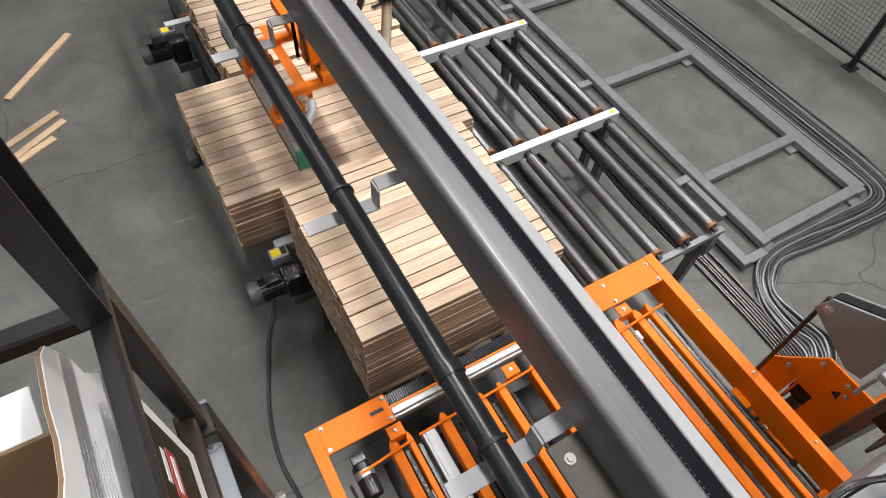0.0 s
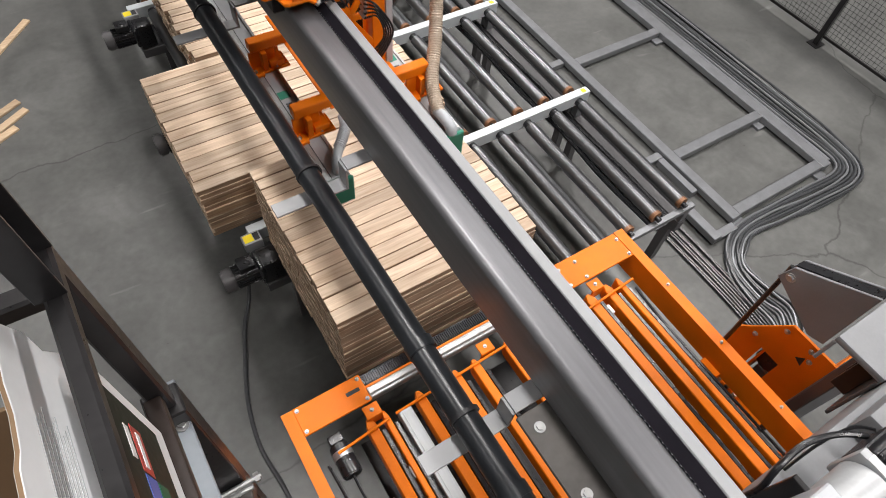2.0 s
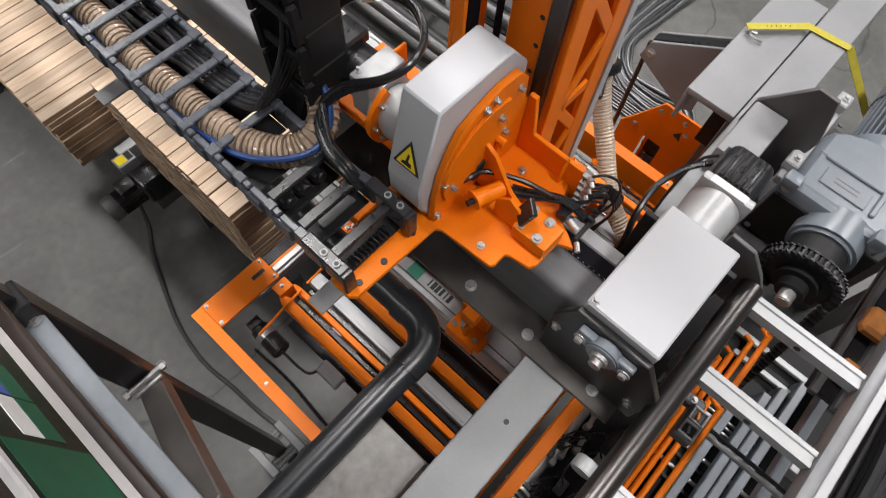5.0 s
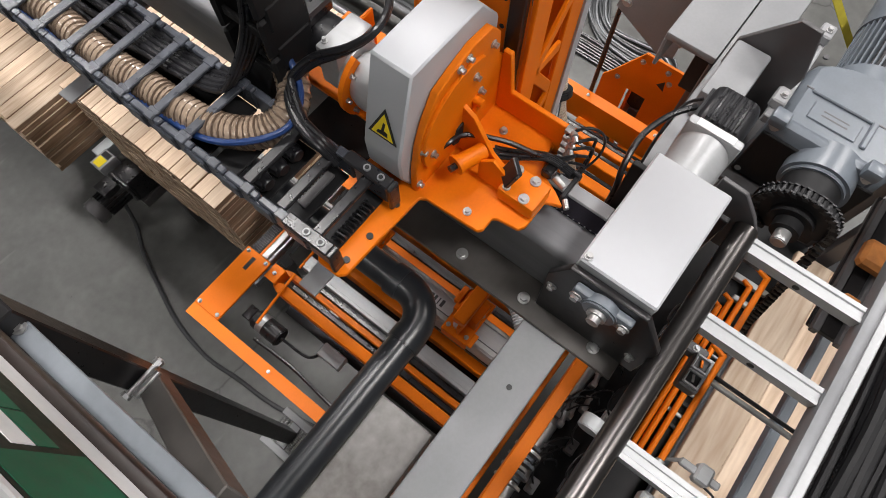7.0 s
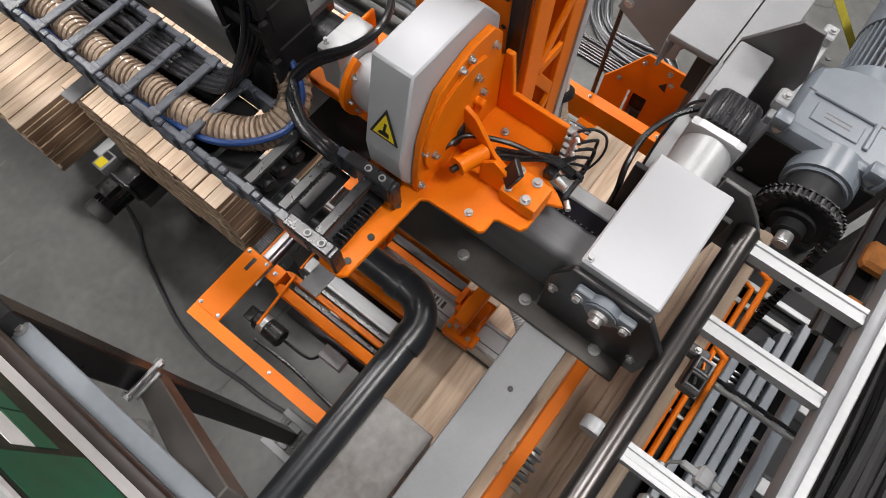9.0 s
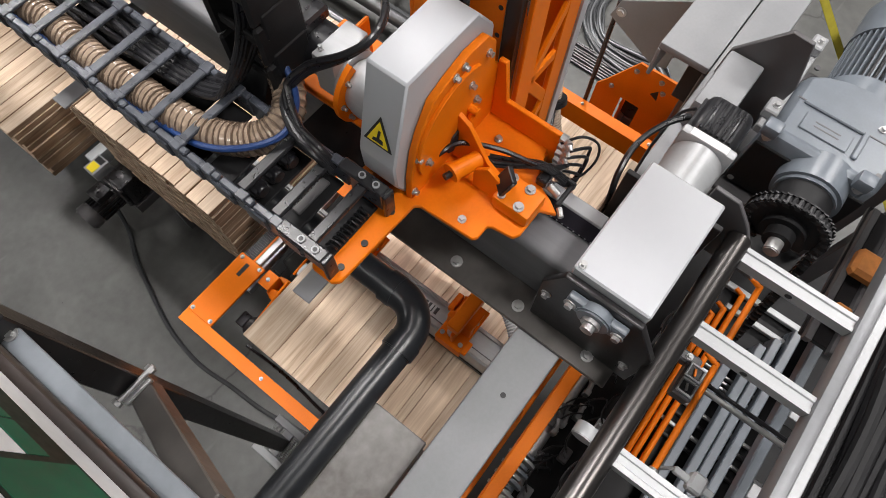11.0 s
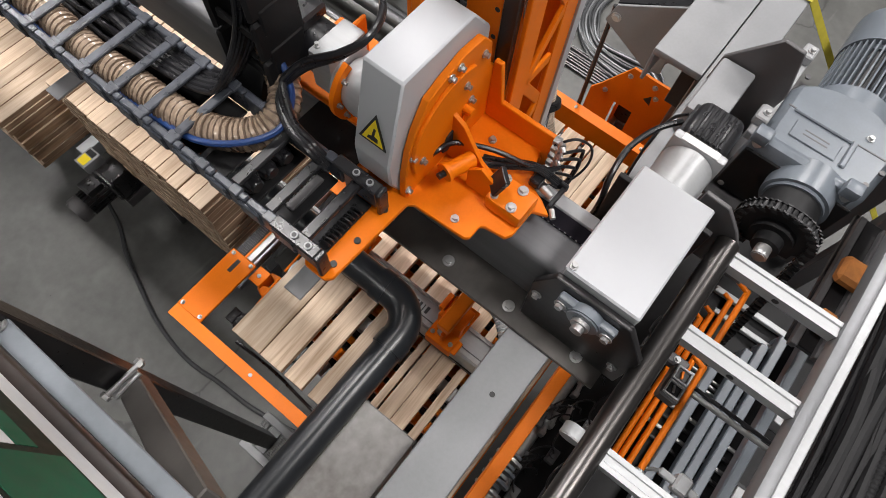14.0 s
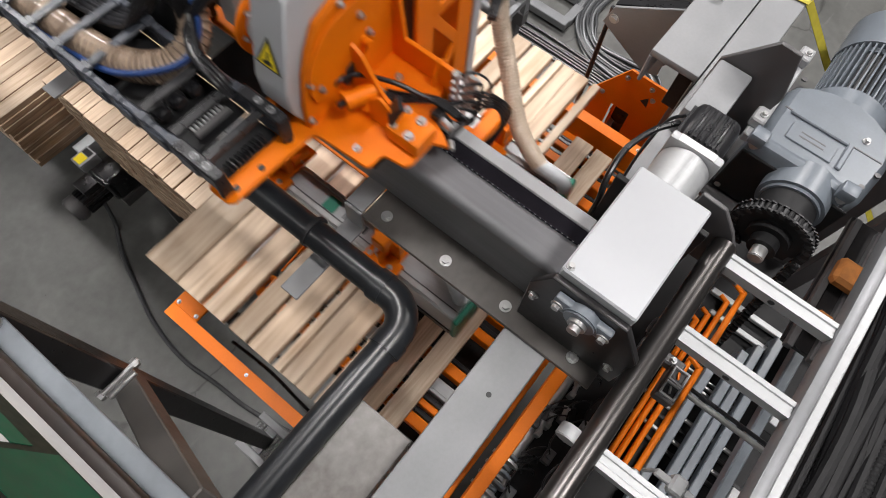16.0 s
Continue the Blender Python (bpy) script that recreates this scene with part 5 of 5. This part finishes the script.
    part("gear_flange", join(box(1.487, 1.592, 1.262, 1.318, 3.0, 3.104, 0.005, 2), cyl((1.535, 1.255, 3.03), (1.535, 1.262, 3.03), 0.06, 24)), ALU, gear)
    for y in (1.272, 1.308):
        bolt(gear, 1.505, y, 3.104, r=0.004)
    part("lift_motor", join(cyl((1.545, 1.318, 3.04), (1.545, 1.55, 3.04), 0.052, 24, bevel=0.006), box(1.50, 1.59, 1.36, 1.43, 3.085, 3.115, 0.006)), BLACK, t, "black lift motor")
    for y, r in ((1.150, 0.098), (1.236, 0.088)):
        out = [(1.545 + r * math.cos(a), 3.02 + r * math.sin(a)) for a in np.linspace(math.pi * 0.62, math.pi * 1.35, 14)]
        inn = [(1.545 + (r - 0.028) * math.cos(a), 3.02 + (r - 0.028) * math.sin(a)) for a in np.linspace(math.pi * 1.35, math.pi * 0.62, 14)]
        ring = part("motor_bracket", extrude(out + inn, "y", y, y + 0.012), ORANGE, t, "orange curved motor bracket")
        for a in (0.75, 1.0, 1.2):
            bolt(ring, 1.545 + (r - 0.014) * math.cos(math.pi * a), y, 3.02 + (r - 0.014) * math.sin(math.pi * a), "y", 0.004, -1)
    part("motor_bracket", box(1.60, 1.66, 1.325, 1.335, 2.93, 3.05, 0.003), ORANGE, t)
    part("bracket_floor", box(1.50, 1.70, 1.161, 1.45, z - 0.012, z, 0.002), ORANGE, t)
    part("floor_plate", box(1.40, 1.498, 1.161, 1.33, z - 0.012, z - 0.002, 0.002), DARK, t, "dark steel plate")
    part("chain_spring", tube([(1.25 + k * 0.0013, 1.085 + 0.011 * math.cos(k * 0.8), z + 0.014 + 0.011 * math.sin(k * 0.8)) for k in range(80)], 0.0026, 5, smooth=False), BLACK, t)
    for k in range(3):
        o = 0.009 * k
        part("hose_loop", tube([(1.36 + o, 1.175, 2.985), (1.358 + o, 1.215, 3.02), (1.366 + o, 1.27, 3.03), (1.40 + o, 1.325, 3.035 + o), (1.432, 1.33, 3.05 + o), (1.462, 1.295, 3.095 + o), (1.49, 1.232 - o * 0.5, 3.148 + o), (1.535, 1.20 - o * 0.6, 3.18 + o), (1.615, 1.235, 3.16 + o), (1.657, 1.30, 3.155 + o), (1.66, 1.365, 3.147 + o), (1.632, 1.41, 3.146 + o), (1.595, 1.45, 3.115 + o), (1.56, 1.49, 3.06)], (0.0075, 0.006, 0.007)[k], 9), BLACK, t)
    part("cable_tag", cyl((1.64, 1.40, 3.147), (1.626, 1.415, 3.146), 0.018, 14), PWHITE, t, "white cable tie tag")
    return t


def on_slope(yz, d0, d1):
    """A flat shape on the guard's sloping side, from d0 to d1 proud of it; points are (y, z)."""
    n = Vector((-1, 0, 0.24)).normalized()
    bm = bmesh.new()
    lo, hi = ([bm.verts.new(Vector((1.409 + (z - 3.05) * 0.24, y, z)) + n * d) for y, z in yz] for d in (d0, d1))
    bm.faces.new(lo)
    bm.faces.new(hi)
    for i in range(len(yz)):
        j = (i + 1) % len(yz)
        bm.faces.new((lo[i], lo[j], hi[j], hi[i]))
    bmesh.ops.recalc_face_normals(bm, faces=bm.faces)
    return bm


def cable_chain():
    t = thing("cable_chain", (1.31, 1.6, 2.9), "black open-link cable chain carrying hoses and cables", "cable chain")
    zb, zt = 2.935, 3.0
    xl, xr, pitch = 1.215, 1.383, 0.0885
    for k in range(44):
        y = 1.06 + pitch * k
        for x, s in ((xl, -1), (xr, 1)):
            part("side_link", join(box(x - 0.008, x + 0.008, y, y + pitch - 0.004, zb, zt, 0.003), box(x + s * 0.008 - 0.005, x + s * 0.008 + 0.005, y + 0.05, y + 0.108, zb + 0.008, zt - 0.010, 0.004), box(x - 0.010, x + 0.010, y + 0.016, y + 0.040, zt - 0.004, zt + 0.004, 0.002)), CHAIN, t)
        if k > 3:
            part("crossbar", join(box(xl + 0.006, xr - 0.006, y + 0.018, y + 0.038, zt - 0.006, zt + 0.003, 0.002), box(xl + 0.004, xl + 0.016, y + 0.014, y + 0.042, zt - 0.004, zt + 0.0045, 0.002), box(xr - 0.016, xr - 0.004, y + 0.014, y + 0.042, zt - 0.004, zt + 0.0045, 0.002)), CHAIN, t)
        elif k != 3:
            part("crossbar", box(xl + 0.009, xr - 0.009, y + 0.030, y + 0.054, zt - 0.012, zt, 0.003), BLACK, t)
        part("lower_bar", box(xl + 0.009, xr - 0.009, y + (0.003 if k > 3 else 0.012), y + (0.085 if k > 3 else 0.078), zb - 0.002, zb + 0.004, 0.002), MATT, t)
    for x in (xl, xr):
        part("end_bracket", join(box(x - 0.014, x + 0.014, 1.055, 1.165, zt + 0.001, zt + 0.009, 0.003), box(x - 0.014, x + 0.014, 1.045, 1.056, zb - 0.004, zt + 0.009, 0.003)), BLACK, t, "black end bracket")
        for y in (1.078, 1.112):
            pin = part("pin", cyl((x, y, zt + 0.009), (x, y, zt + 0.013), 0.0075, 16), LIGHT, t, "bright ring pin")
            part("pin_hole", cyl((x, y, zt + 0.013), (x, y, zt + 0.0135), 0.0045, 12), INK, pin)
    comb = part("strain_comb", box(1.262, 1.352, 1.176, 1.196, zb + 0.012, zb + 0.020, 0.002), DGREY, t, "grey strain relief comb")
    for k in range(9):
        part("comb_tooth", box(1.266 + 0.0095 * k, 1.270 + 0.0095 * k, 1.196, 1.214, zb + 0.012, zb + 0.020, 0), LIGHT, comb)
    for k in range(3):
        part("clamp_saddle", join(box(1.236 + 0.042 * k, 1.270 + 0.042 * k, 1.262, 1.292, zb + 0.010, zb + 0.040, 0.006, 2), cyl((1.253 + 0.042 * k, 1.255, zb + 0.03), (1.253 + 0.042 * k, 1.30, zb + 0.03), 0.013, 12)), BLACK, t)
    run = [(1.264 + 0.005 * math.sin(2.1 * i), 4.75 - 0.15 * i, 2.962) for i in range(21)] + [(1.266, 1.62, 2.964), (1.270, 1.50, 2.968), (1.288, 1.405, 2.974), (1.328, 1.338, 2.984), (1.380, 1.320, 2.994), (1.428, 1.342, 3.006), (1.458, 1.382, 3.03), (1.476, 1.414, 3.08), (1.48, 1.427, 3.2), (1.48, 1.43, 3.9)]
    hose = part("air_hose", ribbed(run, 0.0345, 0.017, 0.10, 18), HOSE, t, "beige ribbed air hose")
    part("hose_wire", coil(run, 0.0335, 0.017, 0.0026), HOSE_WIRE, hose)
    part("blue_tube", tube([(1.232, 4.5 - 0.2 * i, 2.955) for i in range(15)] + [(1.234, 1.55, 2.965), (1.244, 1.42, 2.985), (1.285, 1.330, 3.010), (1.350, 1.284, 3.022), (1.412, 1.302, 3.035), (1.446, 1.345, 3.06), (1.455, 1.385, 3.11), (1.455, 1.40, 3.3)], 0.007, 8), BLUE, t)
    for k in range(6):
        x = 1.316 + 0.0112 * k
        part("cable", tube([(x + 0.008 * math.sin(1.3 * i + 2 * k), 4.65 - 0.22 * i, 2.955 + 0.011 * (k % 3) + 0.008 * math.sin(2.3 * i + k)) for i in range(14)] + [(x, 1.70, 2.97 + 0.005 * (k % 2)), (x + 0.004, 1.6, 2.975), (x + 0.012, 1.49, 2.995), (x + 0.035, 1.435, 3.04), (1.435 + 0.010 * k, 1.42, 3.2), (1.435 + 0.010 * k, 1.43, 3.6)], 0.0062 + 0.0018 * (k % 3), 9), BLACK, t)
    # upright chain feeding the mast: closed side links, open between them
    for k in range(12):
        z = 3.0 + 0.098 * k
        for y, s in ((1.362, -1), (1.487, 1)):
            part("upright_link", join(box(1.412, 1.525, y - 0.007, y + 0.007, z, z + 0.094, 0.006), box(1.430, 1.519, y + s * 0.006 - 0.004, y + s * 0.006 + 0.004, z + 0.055, z + 0.118, 0.005)), MATT, t)
        for x in (1.428, 1.52):
            part("upright_bar", box(x - 0.005, x + 0.005, 1.369, 1.480, z + 0.03, z + 0.052, 0.003), MATT, t)
    part("foot_link", extrude([(1.402, 2.93), (1.402, 2.97), (1.428, 3.02), (1.52, 3.02), (1.52, 2.93)], "y", 1.40, 1.494, 0.004), MATT, t)
    return t


def vacuum_gripper():
    t = thing("vacuum_gripper", (1.8, 1.0, 2.1), "two aluminium vacuum bars hung from an orange lifting mast", "vacuum gripper")
    zb = 2.09
    for x in (1.532, 2.075):
        b = part("vacuum_bar", join(box(x - 0.055, x + 0.055, 0.635, 2.0, zb + 0.03, zb + 0.15, 0.006, 2), box(x - 0.05, x + 0.05, 0.635, 2.0, zb + 0.15, zb + 0.156, 0)), ALU, t, "aluminium vacuum bar")
        part("foam_pad", box(x - 0.058, x + 0.058, 0.635, 2.0, zb, zb + 0.03, 0.002), BLACK, b)
        part("edge_strip", box(x - 0.048, x - 0.03, 0.70, 1.9, zb + 0.156, zb + 0.162, 0.001), CHROME, b)
        part("end_cap", box(x - 0.06, x + 0.06, 0.612, 0.634, zb + 0.002, zb + 0.15, 0.006), GREEN, b, "green end cap")
        part("logo_patch", box(x - 0.022, x + 0.026, 1.155, 1.203, zb + 0.156, zb + 0.158, 0), GREEN, b)
        for k, w in enumerate((0.005, 0.014, 0.012, 0.010, 0.004, 0.012)):
            y = 1.118 - k * 0.0165
            part("print_bar", box(x - 0.014, x + 0.014, y - w / 2, y + w / 2, zb + 0.156, zb + 0.158, 0), INK, b)
        part("edge_strip", box(x + 0.036, x + 0.048, 0.64, 1.98, zb + 0.156, zb + 0.162, 0.001), CHROME, b)
        part("slot_line", box(x - 0.028, x - 0.024, 0.64, 1.98, zb + 0.156, zb + 0.157, 0), DGREY, b)
        if x < 2:
            part("air_elbow", join(tube([(x + 0.01, 0.66, zb + 0.15), (x + 0.012, 0.67, zb + 0.185), (x + 0.03, 0.70, zb + 0.205), (x + 0.06, 0.735, zb + 0.215)], 0.021, 14), ribbed([(x + 0.055, 0.73, zb + 0.214), (x + 0.09, 0.765, zb + 0.222), (x + 0.13, 0.82, zb + 0.225), (x + 0.15, 0.88, zb + 0.215)], 0.024, 0.010, 0.15, 14)), CLEAR, b, "translucent grey hose elbow")
        if x > 2:
            part("air_elbow", tube([(x, 0.63, zb + 0.15), (x, 0.64, zb + 0.175), (x - 0.002, 0.675, zb + 0.188), (x - 0.005, 0.745, zb + 0.19)], 0.026, 14), CLEAR, b, "translucent grey hose elbow")
        for y in (0.93, 1.40):
            br = part("hanger", join(box(x - 0.075, x + 0.11, y - 0.055, y + 0.055, zb + 0.157, zb + 0.169, 0.002), box(x + 0.02, x + 0.09, y - 0.045, y + 0.045, zb + 0.169, zb + 0.20, 0.003), box(x - 0.075, x - 0.065, y - 0.055, y + 0.055, zb + 0.10, zb + 0.157, 0.002), box(x - 0.012, x + 0.012, y - 0.05, y + 0.05, zb + 0.169, zb + 0.26, 0.002), box(x - 0.06, x + 0.06, y - 0.012, y + 0.0, zb + 0.169, zb + 0.25, 0.002)), ORANGE, b, "orange hanger bracket")
            for sx in (-0.05, 0.05):
                for sy in (-0.04, 0.04):
                    bolt(br, x + sx, y + sy, zb + 0.169, r=0.006)
            part("slotted_tab", box(x - 0.072, x - 0.02, y - 0.075, y - 0.055, zb + 0.157, zb + 0.175, 0.003), ORANGE, br)
            part("slotted_tab", box(x + 0.03, x + 0.10, y + 0.055, y + 0.078, zb + 0.157, zb + 0.19, 0.003), ORANGE, br)
            part("knob", join(cyl((x - 0.04, y + 0.01, zb + 0.169), (x - 0.04, y + 0.01, zb + 0.20), 0.009, 12), cyl((x - 0.04, y + 0.01, zb + 0.20), (x - 0.04, y + 0.01, zb + 0.212), 0.014, 12)), CHROME, br)
            part("spring_pin", cyl((x + 0.03, y, zb + 0.25), (x + 0.03, y, zb + 0.30), 0.006, 8), CHROME, br)
    for y in (0.93, 1.40):
        part("cross_arm", box(1.48, 2.12, y - 0.025, y + 0.025, zb + 0.26, zb + 0.31, 0.004), ORANGE, t)
    for x, s in ((1.70, -1), (1.94, 1)):
        part("long_angle", angle_bar(x, 0.90, 1.60, zb + 0.262, 0.06, 0.10, 0.006, s), ORANGE, t)
    part("spine", box(1.76, 1.86, 0.88, 1.68, zb + 0.31, zb + 0.37, 0.004), ORANGE, t)
    # lifting mast beside the beam
    z0, z1 = zb + 0.31, 4.6
    side = part("mast_side", box(1.745, 1.757, 1.056, 1.14, z0, z1, 0.002), ORANGE, t)
    for k in range(26):
        part("bolt_hole", cyl((1.7440, 1.070, z0 + 0.35 + 0.07 * k), (1.7455, 1.070, z0 + 0.35 + 0.07 * k), 0.0055, 10), INK, side)
    part("mast_belt", box(1.715, 1.735, 1.147, 1.152, z0, z1, 0.001), BELT, t)
    part("mast_rail", box(1.729, 1.745, 1.018, 1.053, z0 + 0.05, z1, 0.003), POLISHED, t, "dark linear guide rail")
    part("mast_post", box(1.745, 1.805, 1.003, 1.015, z0, z1, 0.002), ORANGE, t)
    part("mast_post", box(1.900, 1.958, 1.003, 1.015, z0, z1, 0.002), ORANGE, t)
    part("mast_side", box(1.948, 1.958, 1.016, 1.14, z0, z1, 0.002), ORANGE, t)
    for k in range(13):
        za = z0 + 0.1 + k * 0.16
        a, b = ((1.800, 1.905) if k % 2 else (1.905, 1.800))
        part("mast_lattice", bar((a, 1.009, za + 0.005), (b, 1.009, za + 0.155), 0.028, 0.010, 0.002, up=(0, 1, 0)), ORANGE, t)
        if k % 2:
            part("mast_batten", box(1.805, 1.900, 1.004, 1.014, za - 0.015, za + 0.015, 0.002), ORANGE, t)
    part("mast_core", box(1.80, 1.905, 1.10, 1.125, z0, z1, 0.002), BLACK, t, "black belt strip inside the mast")
    part("mast_back", join(box(1.64, 1.742, 1.19, 1.200, 2.98, z1, 0.002), box(1.64, 1.65, 1.165, 1.190, 2.98, z1, 0.002)), ORANGE, t)
    part("lift_belt", box(1.672, 1.706, 1.180, 1.188, 2.98, z1, 0.001), BELT, t, "black lifting belt")
    part("mast_strip", box(1.960, 1.990, 0.998, 1.010, z0, z1, 0.001), WHITE, t, "light grey cable strip")
    part("mast_tag", extrude([(1.685, 2.80), (1.730, 2.80), (1.730, 2.98), (1.705, 3.0), (1.685, 2.97)], "y", 0.905, 0.911, 0.001), ORANGE, t)
    for k in range(5):
        part("air_fitting", cyl((1.80 + 0.004 * k, 0.90, 2.76 + 0.022 * k), (1.80 + 0.004 * k, 0.87, 2.755 + 0.022 * k), 0.009, 10), CHROME, t)
    for k in range(5):
        part("air_line", tube([(1.80, 0.87, 2.75 + 0.02 * k), (1.83, 0.82, 2.78 + 0.01 * k), (1.84 + 0.01 * k, 0.80, 2.70), (1.78, 0.84, 2.60 - 0.02 * k), (1.72, 0.86, 2.55)], 0.004, 6), BLACK, t)
    drop = [(2.07, 0.735, zb + 0.19), (2.11, 0.86, zb + 0.25), (2.2, 0.99, zb + 0.36), (2.26, 1.09, zb + 0.48), (2.285, 1.13, zb + 0.62), (2.29, 1.15, zb + 0.8), (2.28, 1.17, zb + 1.2), (2.25, 1.18, zb + 1.8)]
    hose = part("air_hose", ribbed(drop, 0.031, 0.012, 0.08, 16), HOSE_PALE, t, "beige ribbed air hose")
    part("hose_wire", coil(drop, 0.0302, 0.012, 0.0016), PALE_WIRE, hose)
    part("hose_clip", join(cyl((2.272, 1.112, zb + 0.54), (2.28, 1.122, zb + 0.565), 0.052, 20, bevel=0.004), bar((2.25, 1.10, zb + 0.55), (2.16, 1.06, zb + 0.56), 0.03, 0.02, 0.004)), BLACK, hose)
    part("black_hose", tube([(1.95, 1.1, zb + 1.3), (2.02, 1.12, zb + 1.0), (2.12, 1.16, zb + 0.75), (2.16, 1.22, zb + 0.5), (2.08, 1.28, zb + 0.33)], 0.022, 10), BLACK, t)
    return t


CARRIAGE, CABLES, GRIPPER = gantry_carriage(), cable_chain(), vacuum_gripper()

LAYER = []
# widths of the boards, and where each one's front edge lies once the layer is spread
WIDTHS = (0.147, 0.105, 0.086, 0.072, 0.090, 0.030, 0.056, 0.059, 0.033, 0.090, 0.085)
SPREAD = (1.593, 1.442, 1.318, 1.200, 1.113, 1.003, 0.965, 0.907, 0.825, 0.760, 0.655)
for w in WIDTHS:
    me = mesh_of(box(-0.80, 0.80, -w / 2, w / 2, 0, 0.032, 0.002), "layer_board", (WOOD_FRESH, EDGE_SHADE, END_GRAIN))
    # the layer's long edges get the same shade-toned wood
    for f in me.polygons:
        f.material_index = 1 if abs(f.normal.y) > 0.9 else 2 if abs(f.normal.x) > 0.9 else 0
    b = new("layer_board", me)
    tagged(b, "pale planed hardwood board in the moving layer", "board", "boards of the layer")
    LAYER.append(b)


# ---------------------------------------------------------------- what moves
TRAVEL = [(0, 2.64, -0.48), (0.2, 2.66, -0.18), (0.4, 2.68, -0.09), (0.6, 2.67, -0.04), (0.8, 2.64, 0), (1.0, 2.53, 0), (1.2, 2.38, 0), (1.5, 2.16, 0), (2.1, 1.72, 0), (2.5, 1.42, 0), (3.0, 1.077, 0), (3.5, 0.70, 0), (4.0, 0.365, 0), (4.3, 0.15, 0), (4.5, 0.034, 0), (4.7, 0, 0), (5.2, 0, 0), (5.6, 0, -0.02), (6.6, 0, -0.33), (7.0, 0, -0.35), (15.0, 0, -0.35), (15.1, 0, -0.30), (15.3, 0, -0.08), (15.4, 0, 0), (15.5, 0.005, 0), (15.7, 0.06, 0), (15.85, 0.14, 0), (16.0, 0.252, 0)]


def motions():
    for ob, lift in ((CARRIAGE, 0), (CABLES, 0), (GRIPPER, 1)):
        at = ORIGIN[ob]
        walk(ob, [(t, pose(at.x, at.y + dy, at.z + lift * dz)) for t, dy, dz in TRAVEL])
    # the layer of boards rolls in, closes up, spreads, and is lifted away
    for k, b in enumerate(LAYER):
        tight, wide = 1.588 - sum(WIDTHS[:k]) - 0.001 * k - WIDTHS[k] / 2, SPREAD[k] - WIDTHS[k] / 2
        z = 1.708
        rows = [(0, pose(1.84, tight - 2.6, z)), (4.7, pose(1.84, tight - 2.6, z)), (5.2, pose(1.84, tight - 2.42, z))]
        for t, back in ((6.0, 2.02), (7.0, 1.53), (7.5, 1.29), (8.0, 1.04), (8.5, 0.80), (9.0, 0.55), (9.2, 0.45), (9.6, 0.26), (10.0, 0.09), (10.4, 0.0), (11.5, 0.0)):
            rows.append((t, pose(1.84, tight - back, z)))
        rows += [(11.8, pose(1.84, tight, z)), (12.4, pose(1.84, tight + (wide - tight) * 0.5, z)), (13.2, pose(1.84, wide, z)), (15.0, pose(1.84, wide, z))]
        for t, dy, dz in TRAVEL:
            if t > 15.0 and k < 9:
                rows.append((t, pose(1.84, wide + dy, z + 0.35 + dz)))
        if k > 8:
            rows += [(15.2, pose(1.84, wide, z)), (15.6, pose(1.84, wide + 0.14, z)), (16.0, pose(1.84, wide + 0.29, z))]
        walk(b, rows)


motions()
